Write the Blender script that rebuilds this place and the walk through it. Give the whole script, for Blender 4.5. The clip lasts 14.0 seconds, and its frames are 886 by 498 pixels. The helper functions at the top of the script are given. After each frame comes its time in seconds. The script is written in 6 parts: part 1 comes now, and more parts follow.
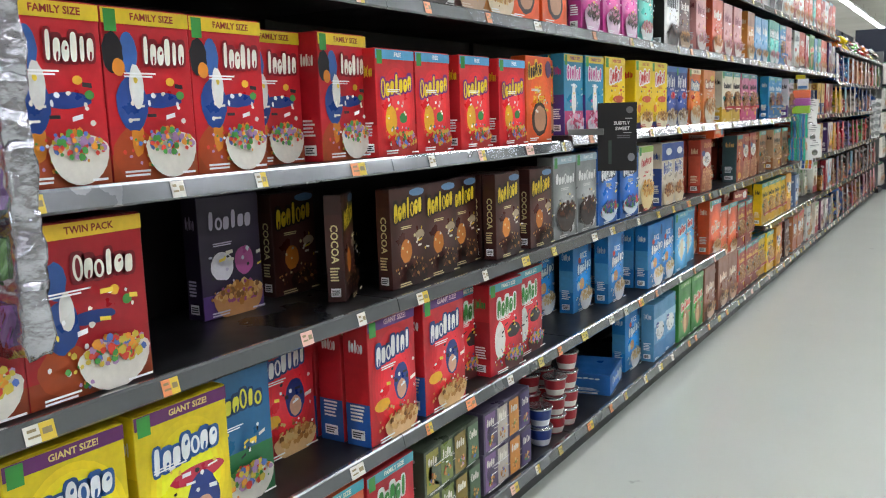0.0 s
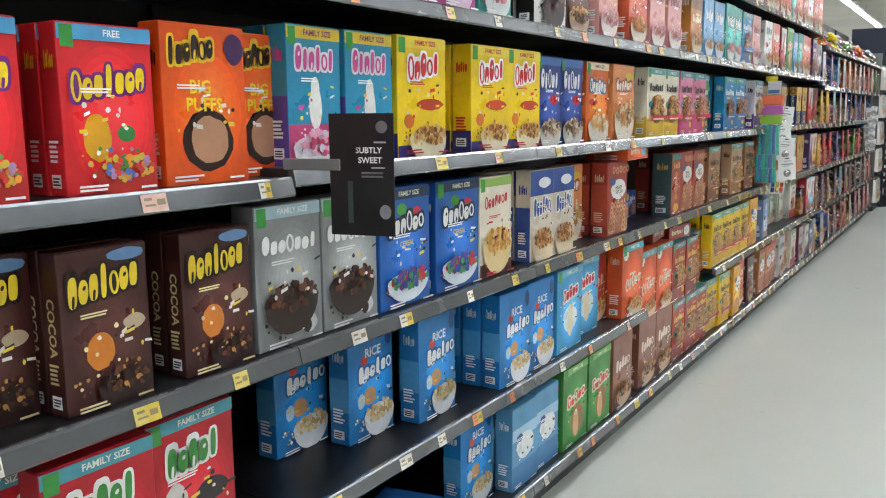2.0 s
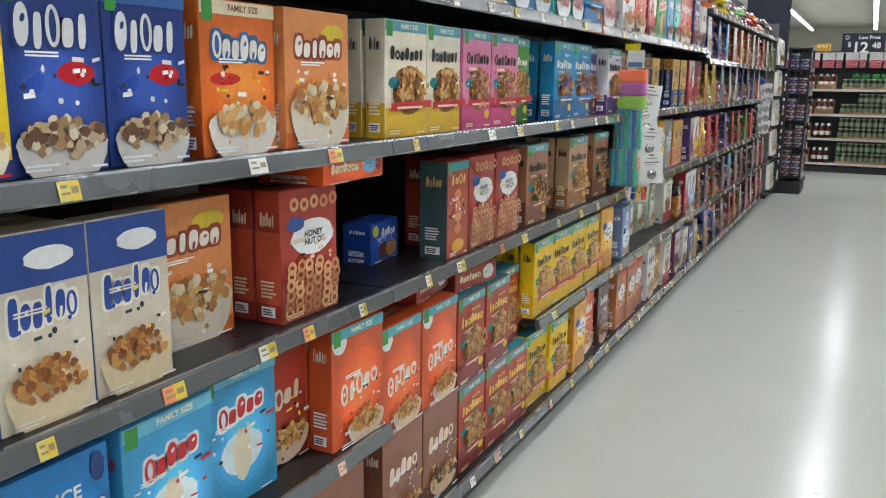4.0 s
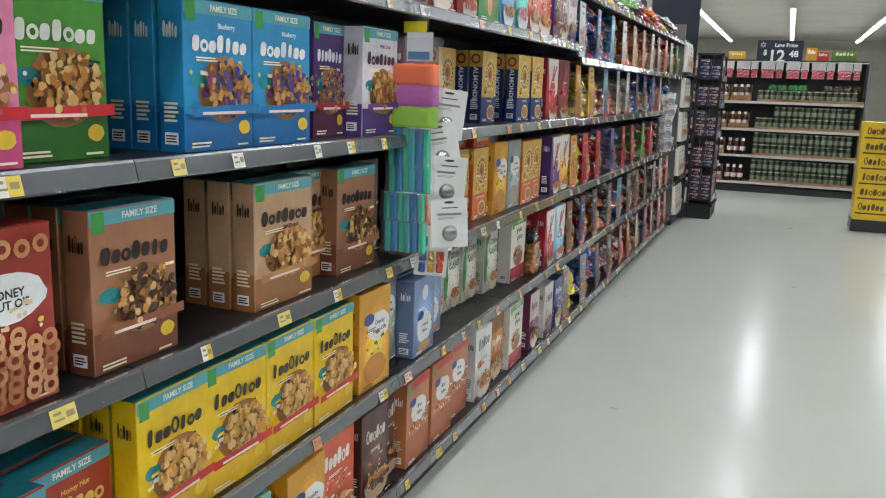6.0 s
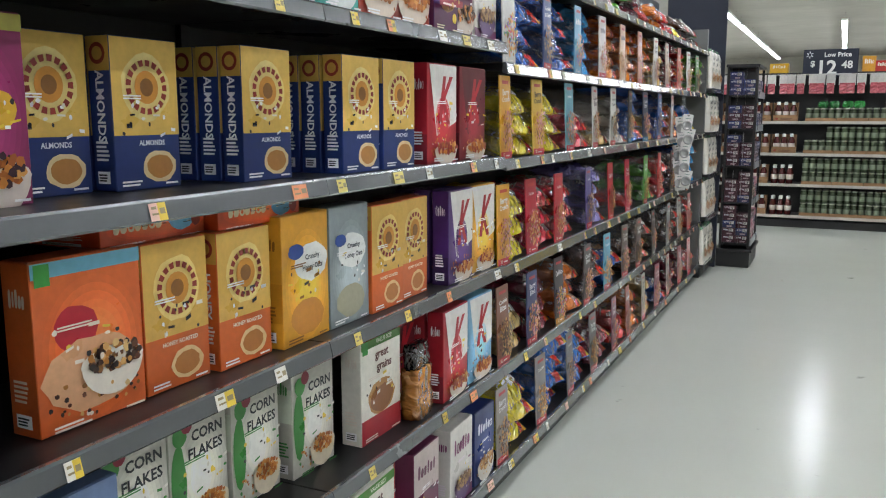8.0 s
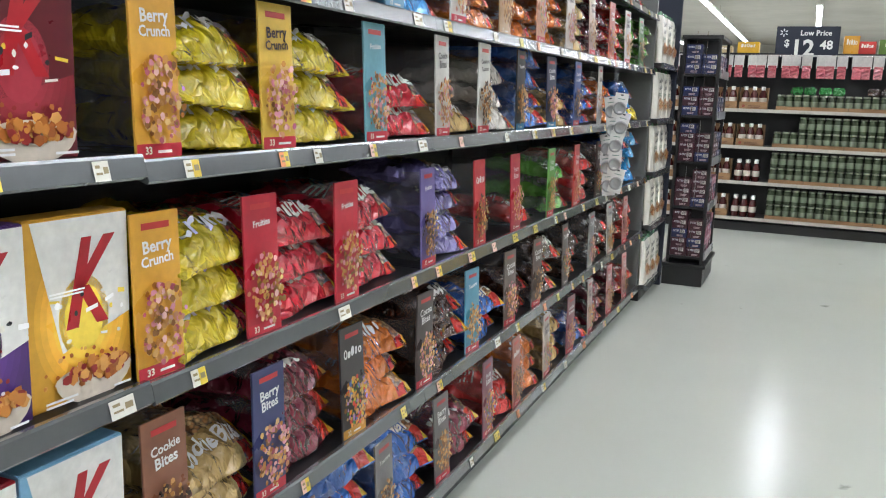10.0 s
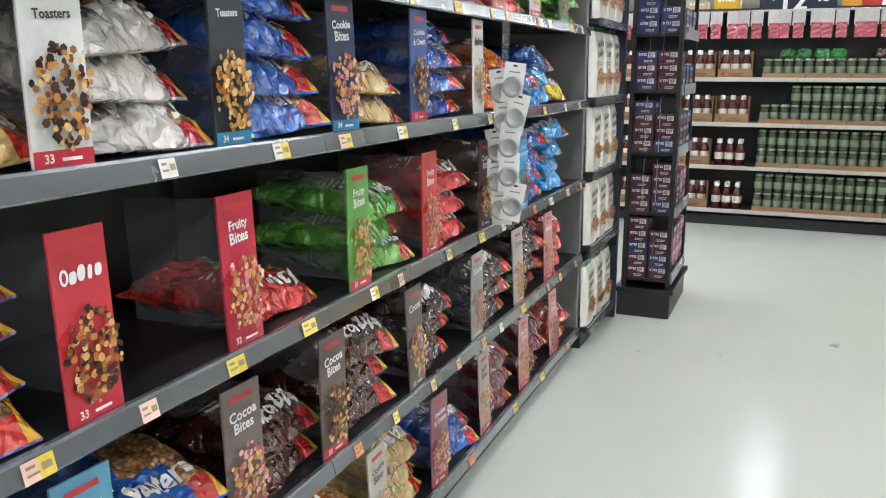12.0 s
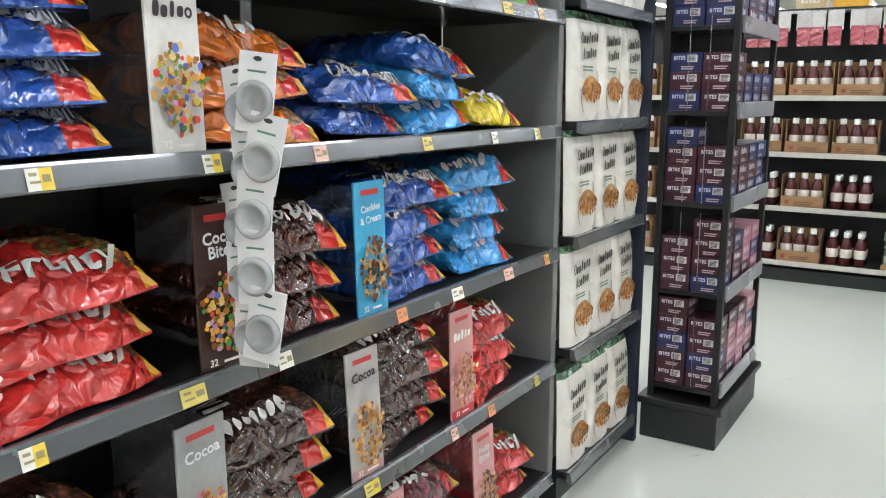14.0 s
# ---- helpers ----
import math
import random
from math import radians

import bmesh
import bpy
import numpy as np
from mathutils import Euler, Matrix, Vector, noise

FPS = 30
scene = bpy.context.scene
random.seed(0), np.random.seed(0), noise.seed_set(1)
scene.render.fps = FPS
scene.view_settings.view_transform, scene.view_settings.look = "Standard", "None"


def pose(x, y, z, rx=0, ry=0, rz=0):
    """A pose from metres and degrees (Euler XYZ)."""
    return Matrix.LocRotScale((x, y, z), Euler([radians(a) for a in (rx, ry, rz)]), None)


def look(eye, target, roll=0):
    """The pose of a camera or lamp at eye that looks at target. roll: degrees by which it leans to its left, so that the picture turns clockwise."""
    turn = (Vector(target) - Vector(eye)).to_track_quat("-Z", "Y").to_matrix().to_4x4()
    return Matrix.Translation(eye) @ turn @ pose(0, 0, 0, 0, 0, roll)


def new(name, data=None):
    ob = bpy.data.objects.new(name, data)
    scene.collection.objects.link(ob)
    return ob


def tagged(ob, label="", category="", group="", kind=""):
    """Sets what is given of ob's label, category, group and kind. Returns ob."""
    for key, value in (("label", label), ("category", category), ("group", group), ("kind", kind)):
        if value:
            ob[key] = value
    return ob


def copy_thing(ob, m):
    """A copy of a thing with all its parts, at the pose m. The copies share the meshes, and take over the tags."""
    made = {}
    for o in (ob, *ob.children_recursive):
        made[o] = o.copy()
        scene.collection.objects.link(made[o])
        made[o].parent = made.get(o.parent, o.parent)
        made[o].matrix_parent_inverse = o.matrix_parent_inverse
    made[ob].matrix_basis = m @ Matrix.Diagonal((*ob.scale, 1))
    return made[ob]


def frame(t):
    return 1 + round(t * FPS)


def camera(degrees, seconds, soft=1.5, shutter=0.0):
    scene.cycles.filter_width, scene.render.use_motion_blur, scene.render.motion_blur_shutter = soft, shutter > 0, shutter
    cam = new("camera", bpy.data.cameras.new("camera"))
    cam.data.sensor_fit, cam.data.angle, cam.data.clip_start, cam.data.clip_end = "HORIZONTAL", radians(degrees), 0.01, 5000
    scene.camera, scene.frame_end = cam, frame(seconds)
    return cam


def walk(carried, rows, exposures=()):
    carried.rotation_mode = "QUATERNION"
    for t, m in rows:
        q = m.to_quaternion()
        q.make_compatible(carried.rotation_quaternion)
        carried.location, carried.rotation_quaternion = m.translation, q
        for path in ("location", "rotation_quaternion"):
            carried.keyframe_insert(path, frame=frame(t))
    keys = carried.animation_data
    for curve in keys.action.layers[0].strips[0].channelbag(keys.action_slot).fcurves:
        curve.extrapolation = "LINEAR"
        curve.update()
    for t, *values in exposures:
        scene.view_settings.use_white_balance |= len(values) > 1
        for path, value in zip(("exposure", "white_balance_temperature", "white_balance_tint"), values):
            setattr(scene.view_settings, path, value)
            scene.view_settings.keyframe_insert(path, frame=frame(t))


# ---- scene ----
cam = camera(56.0, 14.0, soft=1.1)
PATH = [
    (0, (1.369, -3.091, 1.458), (0.299, -1.43, 1.149), -1.9),
    (0.5, (1.375, -2.709, 1.477), (0.241, -1.091, 1.167), -1.7),
    (1, (1.341, -2.298, 1.497), (0.227, -0.666, 1.187), -2.2),
    (1.5, (1.381, -1.84, 1.497), (0.285, -0.198, 1.181), -1.5),
    (2, (1.301, -1.394, 1.495), (0.232, 0.266, 1.174), -0.5),
    (2.5, (1.276, -0.943, 1.491), (0.275, 0.758, 1.167), -0.3),
    (2.7, (1.275, -0.754, 1.501), (0.276, 0.948, 1.174), -0.3),
    (4.8, (1.108, 1.251, 1.542), (0.293, 3.027, 1.118), 0.8),
    (5, (1.13, 1.456, 1.531), (0.315, 3.236, 1.123), 0.7),
    (5.5, (1.128, 1.942, 1.524), (0.302, 3.72, 1.131), 1.4),
    (6, (1.147, 2.408, 1.536), (0.415, 4.229, 1.151), 1.9),
    (6.5, (1.178, 2.907, 1.536), (0.396, 4.709, 1.156), 1.7),
    (7, (1.145, 3.4, 1.55), (0.354, 5.209, 1.226), 1.1),
    (7.5, (1.219, 3.893, 1.554), (0.375, 5.678, 1.234), 0.1),
    (8, (1.15, 4.362, 1.532), (0.302, 6.145, 1.215), 0.0),
    (8.2, (1.147, 4.547, 1.554), (0.317, 6.336, 1.225), 0.3),
    (10.3, (1.022, 6.492, 1.494), (0.246, 8.297, 1.122), 1.9),
    (10.5, (0.983, 6.701, 1.502), (0.22, 8.511, 1.129), 1.0),
    (11, (1.049, 7.154, 1.486), (0.3, 8.97, 1.107), -0.0),
    (11.5, (1.025, 7.634, 1.484), (0.266, 9.437, 1.068), 0.3),
    (12, (1.004, 8.084, 1.51), (0.249, 9.888, 1.092), 0.1),
    (12.5, (1.073, 8.528, 1.527), (0.208, 10.282, 1.109), -0.9),
    (13, (1.034, 8.973, 1.518), (0.16, 10.72, 1.09), -0.4),
    (13.5, (1.066, 9.449, 1.538), (0.161, 11.172, 1.078), -1.0),
    (14, (1.151, 9.845, 1.47), (0.105, 11.509, 1.101), 0.1),
]
walk(cam, [(t, look(eye, target, roll)) for t, eye, target, roll in PATH], exposures=[(0.0, -0.08), (1.0, -0.04), (5.0, -0.25), (8.0, -0.22), (10.5, 0.1), (14.0, 0.28)])

# ---- light: rows of ceiling strips along the aisle, dim store air ----
world = bpy.data.worlds.new("store_air")
scene.world = world
world.use_nodes = True
world.node_tree.nodes["Background"].inputs[0].default_value = (0.9, 0.95, 1.0, 1)
world.node_tree.nodes["Background"].inputs[1].default_value = 0.05
LAMP_POWER = 30.0


# ---- materials ----
def lin(c):
    return c / 12.92 if c <= 0.04045 else ((c + 0.055) / 1.055) ** 2.4


def rgb(h):
    return tuple(lin(int(h[i:i + 2], 16) / 255) for i in (0, 2, 4))


MATS = {}


def shader(name, colour, rough=0.5, metal=0.0, grain=40.0, vary=0.12, bump=0.0, coat=0.0, spec=0.5, streak=(1, 1, 1), dirt=0.0, dirt_scale=2.0, rvary=0.1, relief=0.01):
    """A surface with fine grain, larger stains and uneven gloss, in object space."""
    m = bpy.data.materials.new(name)
    m.use_nodes = True
    nt = m.node_tree
    b = nt.nodes["Principled BSDF"]
    tc = nt.nodes.new("ShaderNodeTexCoord")
    mp = nt.nodes.new("ShaderNodeMapping")
    mp.inputs["Scale"].default_value = streak
    nt.links.new(tc.outputs["Object"], mp.inputs[0])
    n1 = nt.nodes.new("ShaderNodeTexNoise")
    n1.inputs["Scale"].default_value, n1.inputs["Detail"].default_value = grain, 5
    n2 = nt.nodes.new("ShaderNodeTexNoise")
    n2.inputs["Scale"].default_value, n2.inputs["Detail"].default_value = dirt_scale, 6
    nt.links.new(mp.outputs[0], n1.inputs["Vector"])
    nt.links.new(mp.outputs[0], n2.inputs["Vector"])
    info = nt.nodes.new("ShaderNodeObjectInfo")
    add = nt.nodes.new("ShaderNodeMath")
    add.operation = "MULTIPLY_ADD"
    nt.links.new(n1.outputs["Fac"], add.inputs[0])
    add.inputs[1].default_value = 0.7
    rm = nt.nodes.new("ShaderNodeMath")
    rm.operation = "MULTIPLY"
    nt.links.new(info.outputs["Random"], rm.inputs[0])
    rm.inputs[1].default_value = 0.3
    nt.links.new(rm.outputs[0], add.inputs[2])
    r = nt.nodes.new("ShaderNodeMapRange")
    r.inputs["From Min"].default_value, r.inputs["From Max"].default_value = 0.2, 0.8
    r.inputs["To Min"].default_value, r.inputs["To Max"].default_value = 1 - vary, 1 + vary
    nt.links.new(add.outputs[0], r.inputs["Value"])
    r2 = nt.nodes.new("ShaderNodeMapRange")
    r2.inputs["From Min"].default_value, r2.inputs["From Max"].default_value = 0.35, 0.7
    r2.inputs["To Min"].default_value, r2.inputs["To Max"].default_value = 1, 1 - dirt
    nt.links.new(n2.outputs["Fac"], r2.inputs["Value"])
    mul = nt.nodes.new("ShaderNodeMath")
    mul.operation = "MULTIPLY"
    nt.links.new(r.outputs[0], mul.inputs[0])
    nt.links.new(r2.outputs[0], mul.inputs[1])
    vm = nt.nodes.new("ShaderNodeVectorMath")
    vm.operation = "SCALE"
    vm.inputs[0].default_value = colour
    nt.links.new(mul.outputs[0], vm.inputs["Scale"])
    nt.links.new(vm.outputs[0], b.inputs["Base Color"])
    rr = nt.nodes.new("ShaderNodeMapRange")
    rr.inputs["From Min"].default_value, rr.inputs["From Max"].default_value = 0.3, 0.7
    rr.inputs["To Min"].default_value, rr.inputs["To Max"].default_value = max(0.02, rough - rvary), min(1, rough + rvary)
    nt.links.new(n2.outputs["Fac"], rr.inputs["Value"])
    nt.links.new(rr.outputs[0], b.inputs["Roughness"])
    b.inputs["Metallic"].default_value = metal
    b.inputs["Specular IOR Level"].default_value = spec
    b.inputs["Coat Weight"].default_value = coat
    b.inputs["Coat Roughness"].default_value = 0.12
    if bump:
        bp = nt.nodes.new("ShaderNodeBump")
        bp.inputs["Strength"].default_value, bp.inputs["Distance"].default_value = bump, relief
        nt.links.new(n1.outputs["Fac"], bp.inputs["Height"])
        nt.links.new(bp.outputs[0], b.inputs["Normal"])
    return m


def ink(h):
    """Printed, lightly coated carton in one colour."""
    if h not in MATS:
        MATS[h] = shader("carton_" + h, rgb(h), 0.36, grain=60, vary=0.12, dirt=0.14, dirt_scale=9, spec=0.5)
    return MATS[h]


def crinkle(m, scale, depth):
    """Sharp creases in plastic film, in the gloss as well as in the colour below it."""
    nt = m.node_tree
    b = nt.nodes["Principled BSDF"]
    tc = nt.nodes.new("ShaderNodeTexCoord")
    warp = nt.nodes.new("ShaderNodeTexNoise")
    warp.inputs["Scale"].default_value = scale * 0.6
    add = nt.nodes.new("ShaderNodeVectorMath")
    add.operation = "MULTIPLY_ADD"
    add.inputs[1].default_value = (0.12, 0.12, 0.12)
    nt.links.new(tc.outputs["Object"], warp.inputs["Vector"])
    nt.links.new(warp.outputs["Color"], add.inputs[0])
    nt.links.new(tc.outputs["Object"], add.inputs[2])
    v = nt.nodes.new("ShaderNodeTexVoronoi")
    v.feature = "DISTANCE_TO_EDGE"
    v.inputs["Scale"].default_value = scale
    nt.links.new(add.outputs[0], v.inputs["Vector"])
    n = nt.nodes.new("ShaderNodeTexNoise")
    n.inputs["Scale"].default_value, n.inputs["Detail"].default_value = scale * 2.6, 2
    nt.links.new(add.outputs[0], n.inputs["Vector"])
    mix = nt.nodes.new("ShaderNodeMath")
    mix.operation = "MULTIPLY_ADD"
    nt.links.new(n.outputs["Fac"], mix.inputs[0])
    mix.inputs[1].default_value = 0.5
    nt.links.new(v.outputs["Distance"], mix.inputs[2])
    bp = nt.nodes.new("ShaderNodeBump")
    bp.inputs["Strength"].default_value, bp.inputs["Distance"].default_value = 1.0, depth * 2
    nt.links.new(mix.outputs[0], bp.inputs["Height"])
    for socket in ("Normal", "Coat Normal"):
        nt.links.new(bp.outputs[0], b.inputs[socket])
    b.inputs["Coat Roughness"].default_value = 0.05


def film(h):
    """Crinkled glossy plastic film in one colour."""
    k = "film" + h
    if k not in MATS:
        MATS[k] = shader("film_" + h, rgb(h), 0.12, grain=15, vary=0.2, bump=1.0, relief=0.03, dirt=0.15, dirt_scale=14, spec=0.7, rvary=0.06, coat=1.0)
        crinkle(MATS[k], 12.0, 0.022)
    return MATS[k]


def pieces_mat(name, a, b_, c, scale=84.0):
    """Cereal pieces behind film: uneven cells of three colours with relief; dark gaps put the shade between pieces into
    the colour.
    """
    if name in MATS:
        return MATS[name]
    m = bpy.data.materials.new(name)
    m.use_nodes = True
    nt = m.node_tree
    b = nt.nodes["Principled BSDF"]
    tc = nt.nodes.new("ShaderNodeTexCoord")
    v = nt.nodes.new("ShaderNodeTexVoronoi")
    v.inputs["Scale"].default_value = scale
    nt.links.new(tc.outputs["Object"], v.inputs["Vector"])
    sep = nt.nodes.new("ShaderNodeSeparateColor")
    nt.links.new(v.outputs["Color"], sep.inputs[0])
    ramp = nt.nodes.new("ShaderNodeValToRGB")
    ramp.color_ramp.interpolation = "CONSTANT"
    e = ramp.color_ramp.elements
    e[0].color, e[1].color = (*rgb(a), 1), (*rgb(b_), 1)
    e[1].position = 0.4
    x = e.new(0.72)
    x.color = (*rgb(c), 1)
    nt.links.new(sep.outputs[0], ramp.inputs[0])
    # shade between the pieces, painted as darker colour towards cell edges
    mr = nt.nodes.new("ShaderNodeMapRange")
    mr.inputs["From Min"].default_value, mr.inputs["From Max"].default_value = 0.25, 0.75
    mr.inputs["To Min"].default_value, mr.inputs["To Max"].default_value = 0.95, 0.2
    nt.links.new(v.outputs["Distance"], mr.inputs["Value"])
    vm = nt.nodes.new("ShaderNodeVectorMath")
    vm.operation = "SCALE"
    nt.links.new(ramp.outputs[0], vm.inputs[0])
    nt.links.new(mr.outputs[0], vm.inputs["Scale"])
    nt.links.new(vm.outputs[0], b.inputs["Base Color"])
    b.inputs["Roughness"].default_value = 0.45
    b.inputs["Coat Weight"].default_value = 1.0
    b.inputs["Coat Roughness"].default_value = 0.09
    bp = nt.nodes.new("ShaderNodeBump")
    bp.inputs["Strength"].default_value, bp.inputs["Distance"].default_value, bp.invert = 0.7, 0.008, True
    nt.links.new(v.outputs["Distance"], bp.inputs["Height"])
    nt.links.new(bp.outputs[0], b.inputs["Normal"])
    crinkle(m, 12.0, 0.022)
    nt.links.new(bp.outputs[0], b.inputs["Normal"])
    MATS[name] = m
    return m


def glow(name, colour, power):
    m = bpy.data.materials.new(name)
    m.use_nodes = True
    b = m.node_tree.nodes["Principled BSDF"]
    b.inputs["Base Color"].default_value = (0.9, 0.9, 0.9, 1)
    b.inputs["Emission Color"].default_value = (*colour, 1)
    b.inputs["Emission Strength"].default_value = power
    return m


def clear(name, colour, rough=0.06, alpha=0.10):
    m = bpy.data.materials.new(name)
    m.use_nodes = True
    b = m.node_tree.nodes["Principled BSDF"]
    b.inputs["Base Color"].default_value = (*colour, 1)
    b.inputs["Roughness"].default_value = rough
    b.inputs["Alpha"].default_value = alpha
    return m


M_FLOOR = shader("polished_concrete", rgb("c8ccc2"), 0.2, grain=1.5, vary=0.04, dirt=0.04, dirt_scale=0.5, spec=0.5, rvary=0.03)
_nt = M_FLOOR.node_tree
_b = _nt.nodes["Principled BSDF"]
_n = _nt.nodes.new("ShaderNodeTexNoise")
_n.inputs["Scale"].default_value, _n.inputs["Detail"].default_value = 5.0, 9
_tc = _nt.nodes.new("ShaderNodeTexCoord")
_nt.links.new(_tc.outputs["Object"], _n.inputs["Vector"])
_r = _nt.nodes.new("ShaderNodeMapRange")
_r.inputs["From Min"].default_value, _r.inputs["From Max"].default_value = 0.70, 0.76
_r.inputs["To Min"].default_value, _r.inputs["To Max"].default_value = 1.0, 0.55
_nt.links.new(_n.outputs["Fac"], _r.inputs["Value"])
_v = _nt.nodes.new("ShaderNodeVectorMath")
_v.operation = "SCALE"
_nt.links.new(_b.inputs["Base Color"].links[0].from_socket, _v.inputs[0])
_nt.links.new(_r.outputs[0], _v.inputs["Scale"])
_nt.links.new(_v.outputs[0], _b.inputs["Base Color"])
M_CEIL = shader("ceiling_deck", rgb("aaa69c"), 0.8, grain=2, vary=0.08, dirt=0.15, dirt_scale=0.3)
M_WALL = shader("store_wall", rgb("a9a59a"), 0.8, grain=3, vary=0.06, dirt=0.1)
M_BLACK = shader("black_powder_coat", (0.012, 0.012, 0.013), 0.42, grain=300, vary=0.25, bump=0.06, dirt=0.3, dirt_scale=4)
M_SHELF = shader("black_shelf_steel", (0.011, 0.011, 0.012), 0.36, grain=120, vary=0.3, dirt=0.3, dirt_scale=3, rvary=0.12)
M_RAIL = shader("grey_price_channel", rgb("6c7072"), 0.2, metal=0.4, grain=70, vary=0.06, dirt=0.22, dirt_scale=3, rvary=0.1, coat=1.0)
M_PANEL = shader("grey_side_panel", rgb("6c6e6c"), 0.5, grain=60, vary=0.1, dirt=0.15)
M_NAVY = shader("navy_sign_board", rgb("151c2e"), 0.55, grain=30, vary=0.12)
M_WHITE = shader("white_card", rgb("e2e2de"), 0.45, grain=40, vary=0.05)
M_KRAFT = shader("corrugated_card", rgb("94714f"), 0.8, grain=80, vary=0.2, streak=(1, 1, 6), dirt=0.2, dirt_scale=6)
M_LAMP = glow("lamp_diffuser", (0.96, 1.0, 1.09), LAMP_POWER)
M_CLEAR = clear("clear_wrap", (0.9, 0.93, 0.95), 0.05, 0.07)
M_SMOKE = clear("clear_divider", (0.42, 0.43, 0.44), 0.12, 0.2)
M_STEEL = shader("chrome_wire", (0.5, 0.5, 0.5), 0.25, metal=1.0, grain=50, vary=0.1)
M_FOIL = shader("crinkled_foil", rgb("c9c9d2"), 0.16, metal=0.9, grain=22, vary=0.25, bump=1.0)


# ---- mesh helpers ----
def mesh_of(name, bm, mats):
    me = bpy.data.meshes.new(name)
    bm.to_mesh(me)
    bm.free()
    for m in mats if isinstance(mats, (list, tuple)) else [mats]:
        me.materials.append(m)
    return me


def part(name, bm, material, parent, label=""):
    ob = new(name, mesh_of(name, bm, material) if isinstance(bm, bmesh.types.BMesh) else bm)
    ob.parent = parent
    if label:
        ob["label"] = label
    if name in ("cereal_picture", "bowl_picture", "small_print", "brand_mark", "side_brand_mark", "side_panel_print", "side_sun", "card_print", "picture", "box_print", "burst"):
        ob["kind"] = "stuff"
    return ob


def thing(name, label, category, group="", kind="", at=None):
    ob = tagged(new(name), label, category, group, kind)
    if at is not None:
        ob.matrix_basis = at
    return ob


def add_box(bm, x0, x1, y0, y1, z0, z1, bevel=0.0, mat=0):
    r = bmesh.ops.create_cube(bm, size=1)
    for v in r["verts"]:
        v.co = ((x0 + x1) / 2 + v.co.x * (x1 - x0), (y0 + y1) / 2 + v.co.y * (y1 - y0), (z0 + z1) / 2 + v.co.z * (z1 - z0))
    fs = {f for v in r["verts"] for f in v.link_faces}
    for f in fs:
        f.material_index = mat
    if bevel:
        es = {e for v in r["verts"] for e in v.link_edges}
        res = bmesh.ops.bevel(bm, geom=list(es), offset=bevel, segments=1, affect="EDGES")
        for f in res["faces"]:
            f.material_index = mat
    return bm


def box(x0, x1, y0, y1, z0, z1, bevel=0.0):
    return add_box(bmesh.new(), x0, x1, y0, y1, z0, z1, bevel)


def lathe(profile, seg=14, bm=None, mats=None, cx=0, cy=0):
    """A turned body from (radius, height) pairs."""
    bm = bm or bmesh.new()
    rings = [[bm.verts.new((cx + r * math.cos(2 * math.pi * i / seg), cy + r * math.sin(2 * math.pi * i / seg), z)) for i in range(seg)] for r, z in profile]
    for k in range(len(rings) - 1):
        for i in range(seg):
            f = bm.faces.new((rings[k][i], rings[k][(i + 1) % seg], rings[k + 1][(i + 1) % seg], rings[k + 1][i]))
            f.smooth = True
            f.material_index = mats[k] if mats else 0
    bm.faces.new(rings[-1])
    bm.faces.new(rings[0][::-1])
    return bm


def poly(bm, pts, mat):
    f = bm.faces.new([bm.verts.new(p) for p in pts])
    f.material_index = mat
    return f


LETTERS = {}


def letter(texts):
    """Flat lettering of unit height for each text, centred, made in one go."""
    obs = []
    for text in texts:
        cu = bpy.data.curves.new("lettering", "FONT")
        cu.body, cu.size, cu.align_x, cu.align_y, cu.resolution_u = text, 1.35, "CENTER", "CENTER", 2
        cu.offset = 0.035
        ob = bpy.data.objects.new("lettering", cu)
        scene.collection.objects.link(ob)
        obs.append((text, ob))
    bpy.context.view_layer.update()
    for text, ob in obs:
        LETTERS[text] = bpy.data.meshes.new_from_object(ob)
        bpy.data.objects.remove(ob)


def words(text, height, m):
    """Raised flat lettering as a mesh; m maps the letters' plane (x right, y up) into place."""
    if text not in LETTERS:
        letter([text])
    me = LETTERS[text].copy()
    me.transform(m @ Matrix.Diagonal((height, height, height, 1)))
    return me


letter(["FAMILY SIZE", "TWIN PACK", "GIANT SIZE!", "VALUE SIZE", "FREE", "BIG", "PUFFS", "RICE", "CEREAL", "ALMONDS", "HONEY", "HONEY ROASTED", "NUT O'S", "COCOA", "CORN", "FLAKES", "Raisin", "Bran", "Flakes",
        "Frosted", "great", "grains", "Crunchy", "Honey Oats", "Oat Crunch", "Multi Grain", "Blueberry", "Honey Nut", "Berry", "Crunch", "Fruities", "Cinnamon", "Toasters", "Cookie", "Bites", "Cookies", "& Cream",
        "Cocoa", "Fruity", "Cookie Bites", "Cookies & Cream", "Cocoa Bites", "Fruity Bites", "BITES", "32", "33", "34", "65", "SUBTLY", "SWEET", "Low Price", "12", "48", "$"])

FRONT = Matrix(((0, 0, 1, 0), (1, 0, 0, 0), (0, 1, 0, 0), (0, 0, 0, 1)))
SIDE = Matrix(((1, 0, 0, 0), (0, 0, -1, 0), (0, 1, 0, 0), (0, 0, 0, 1)))


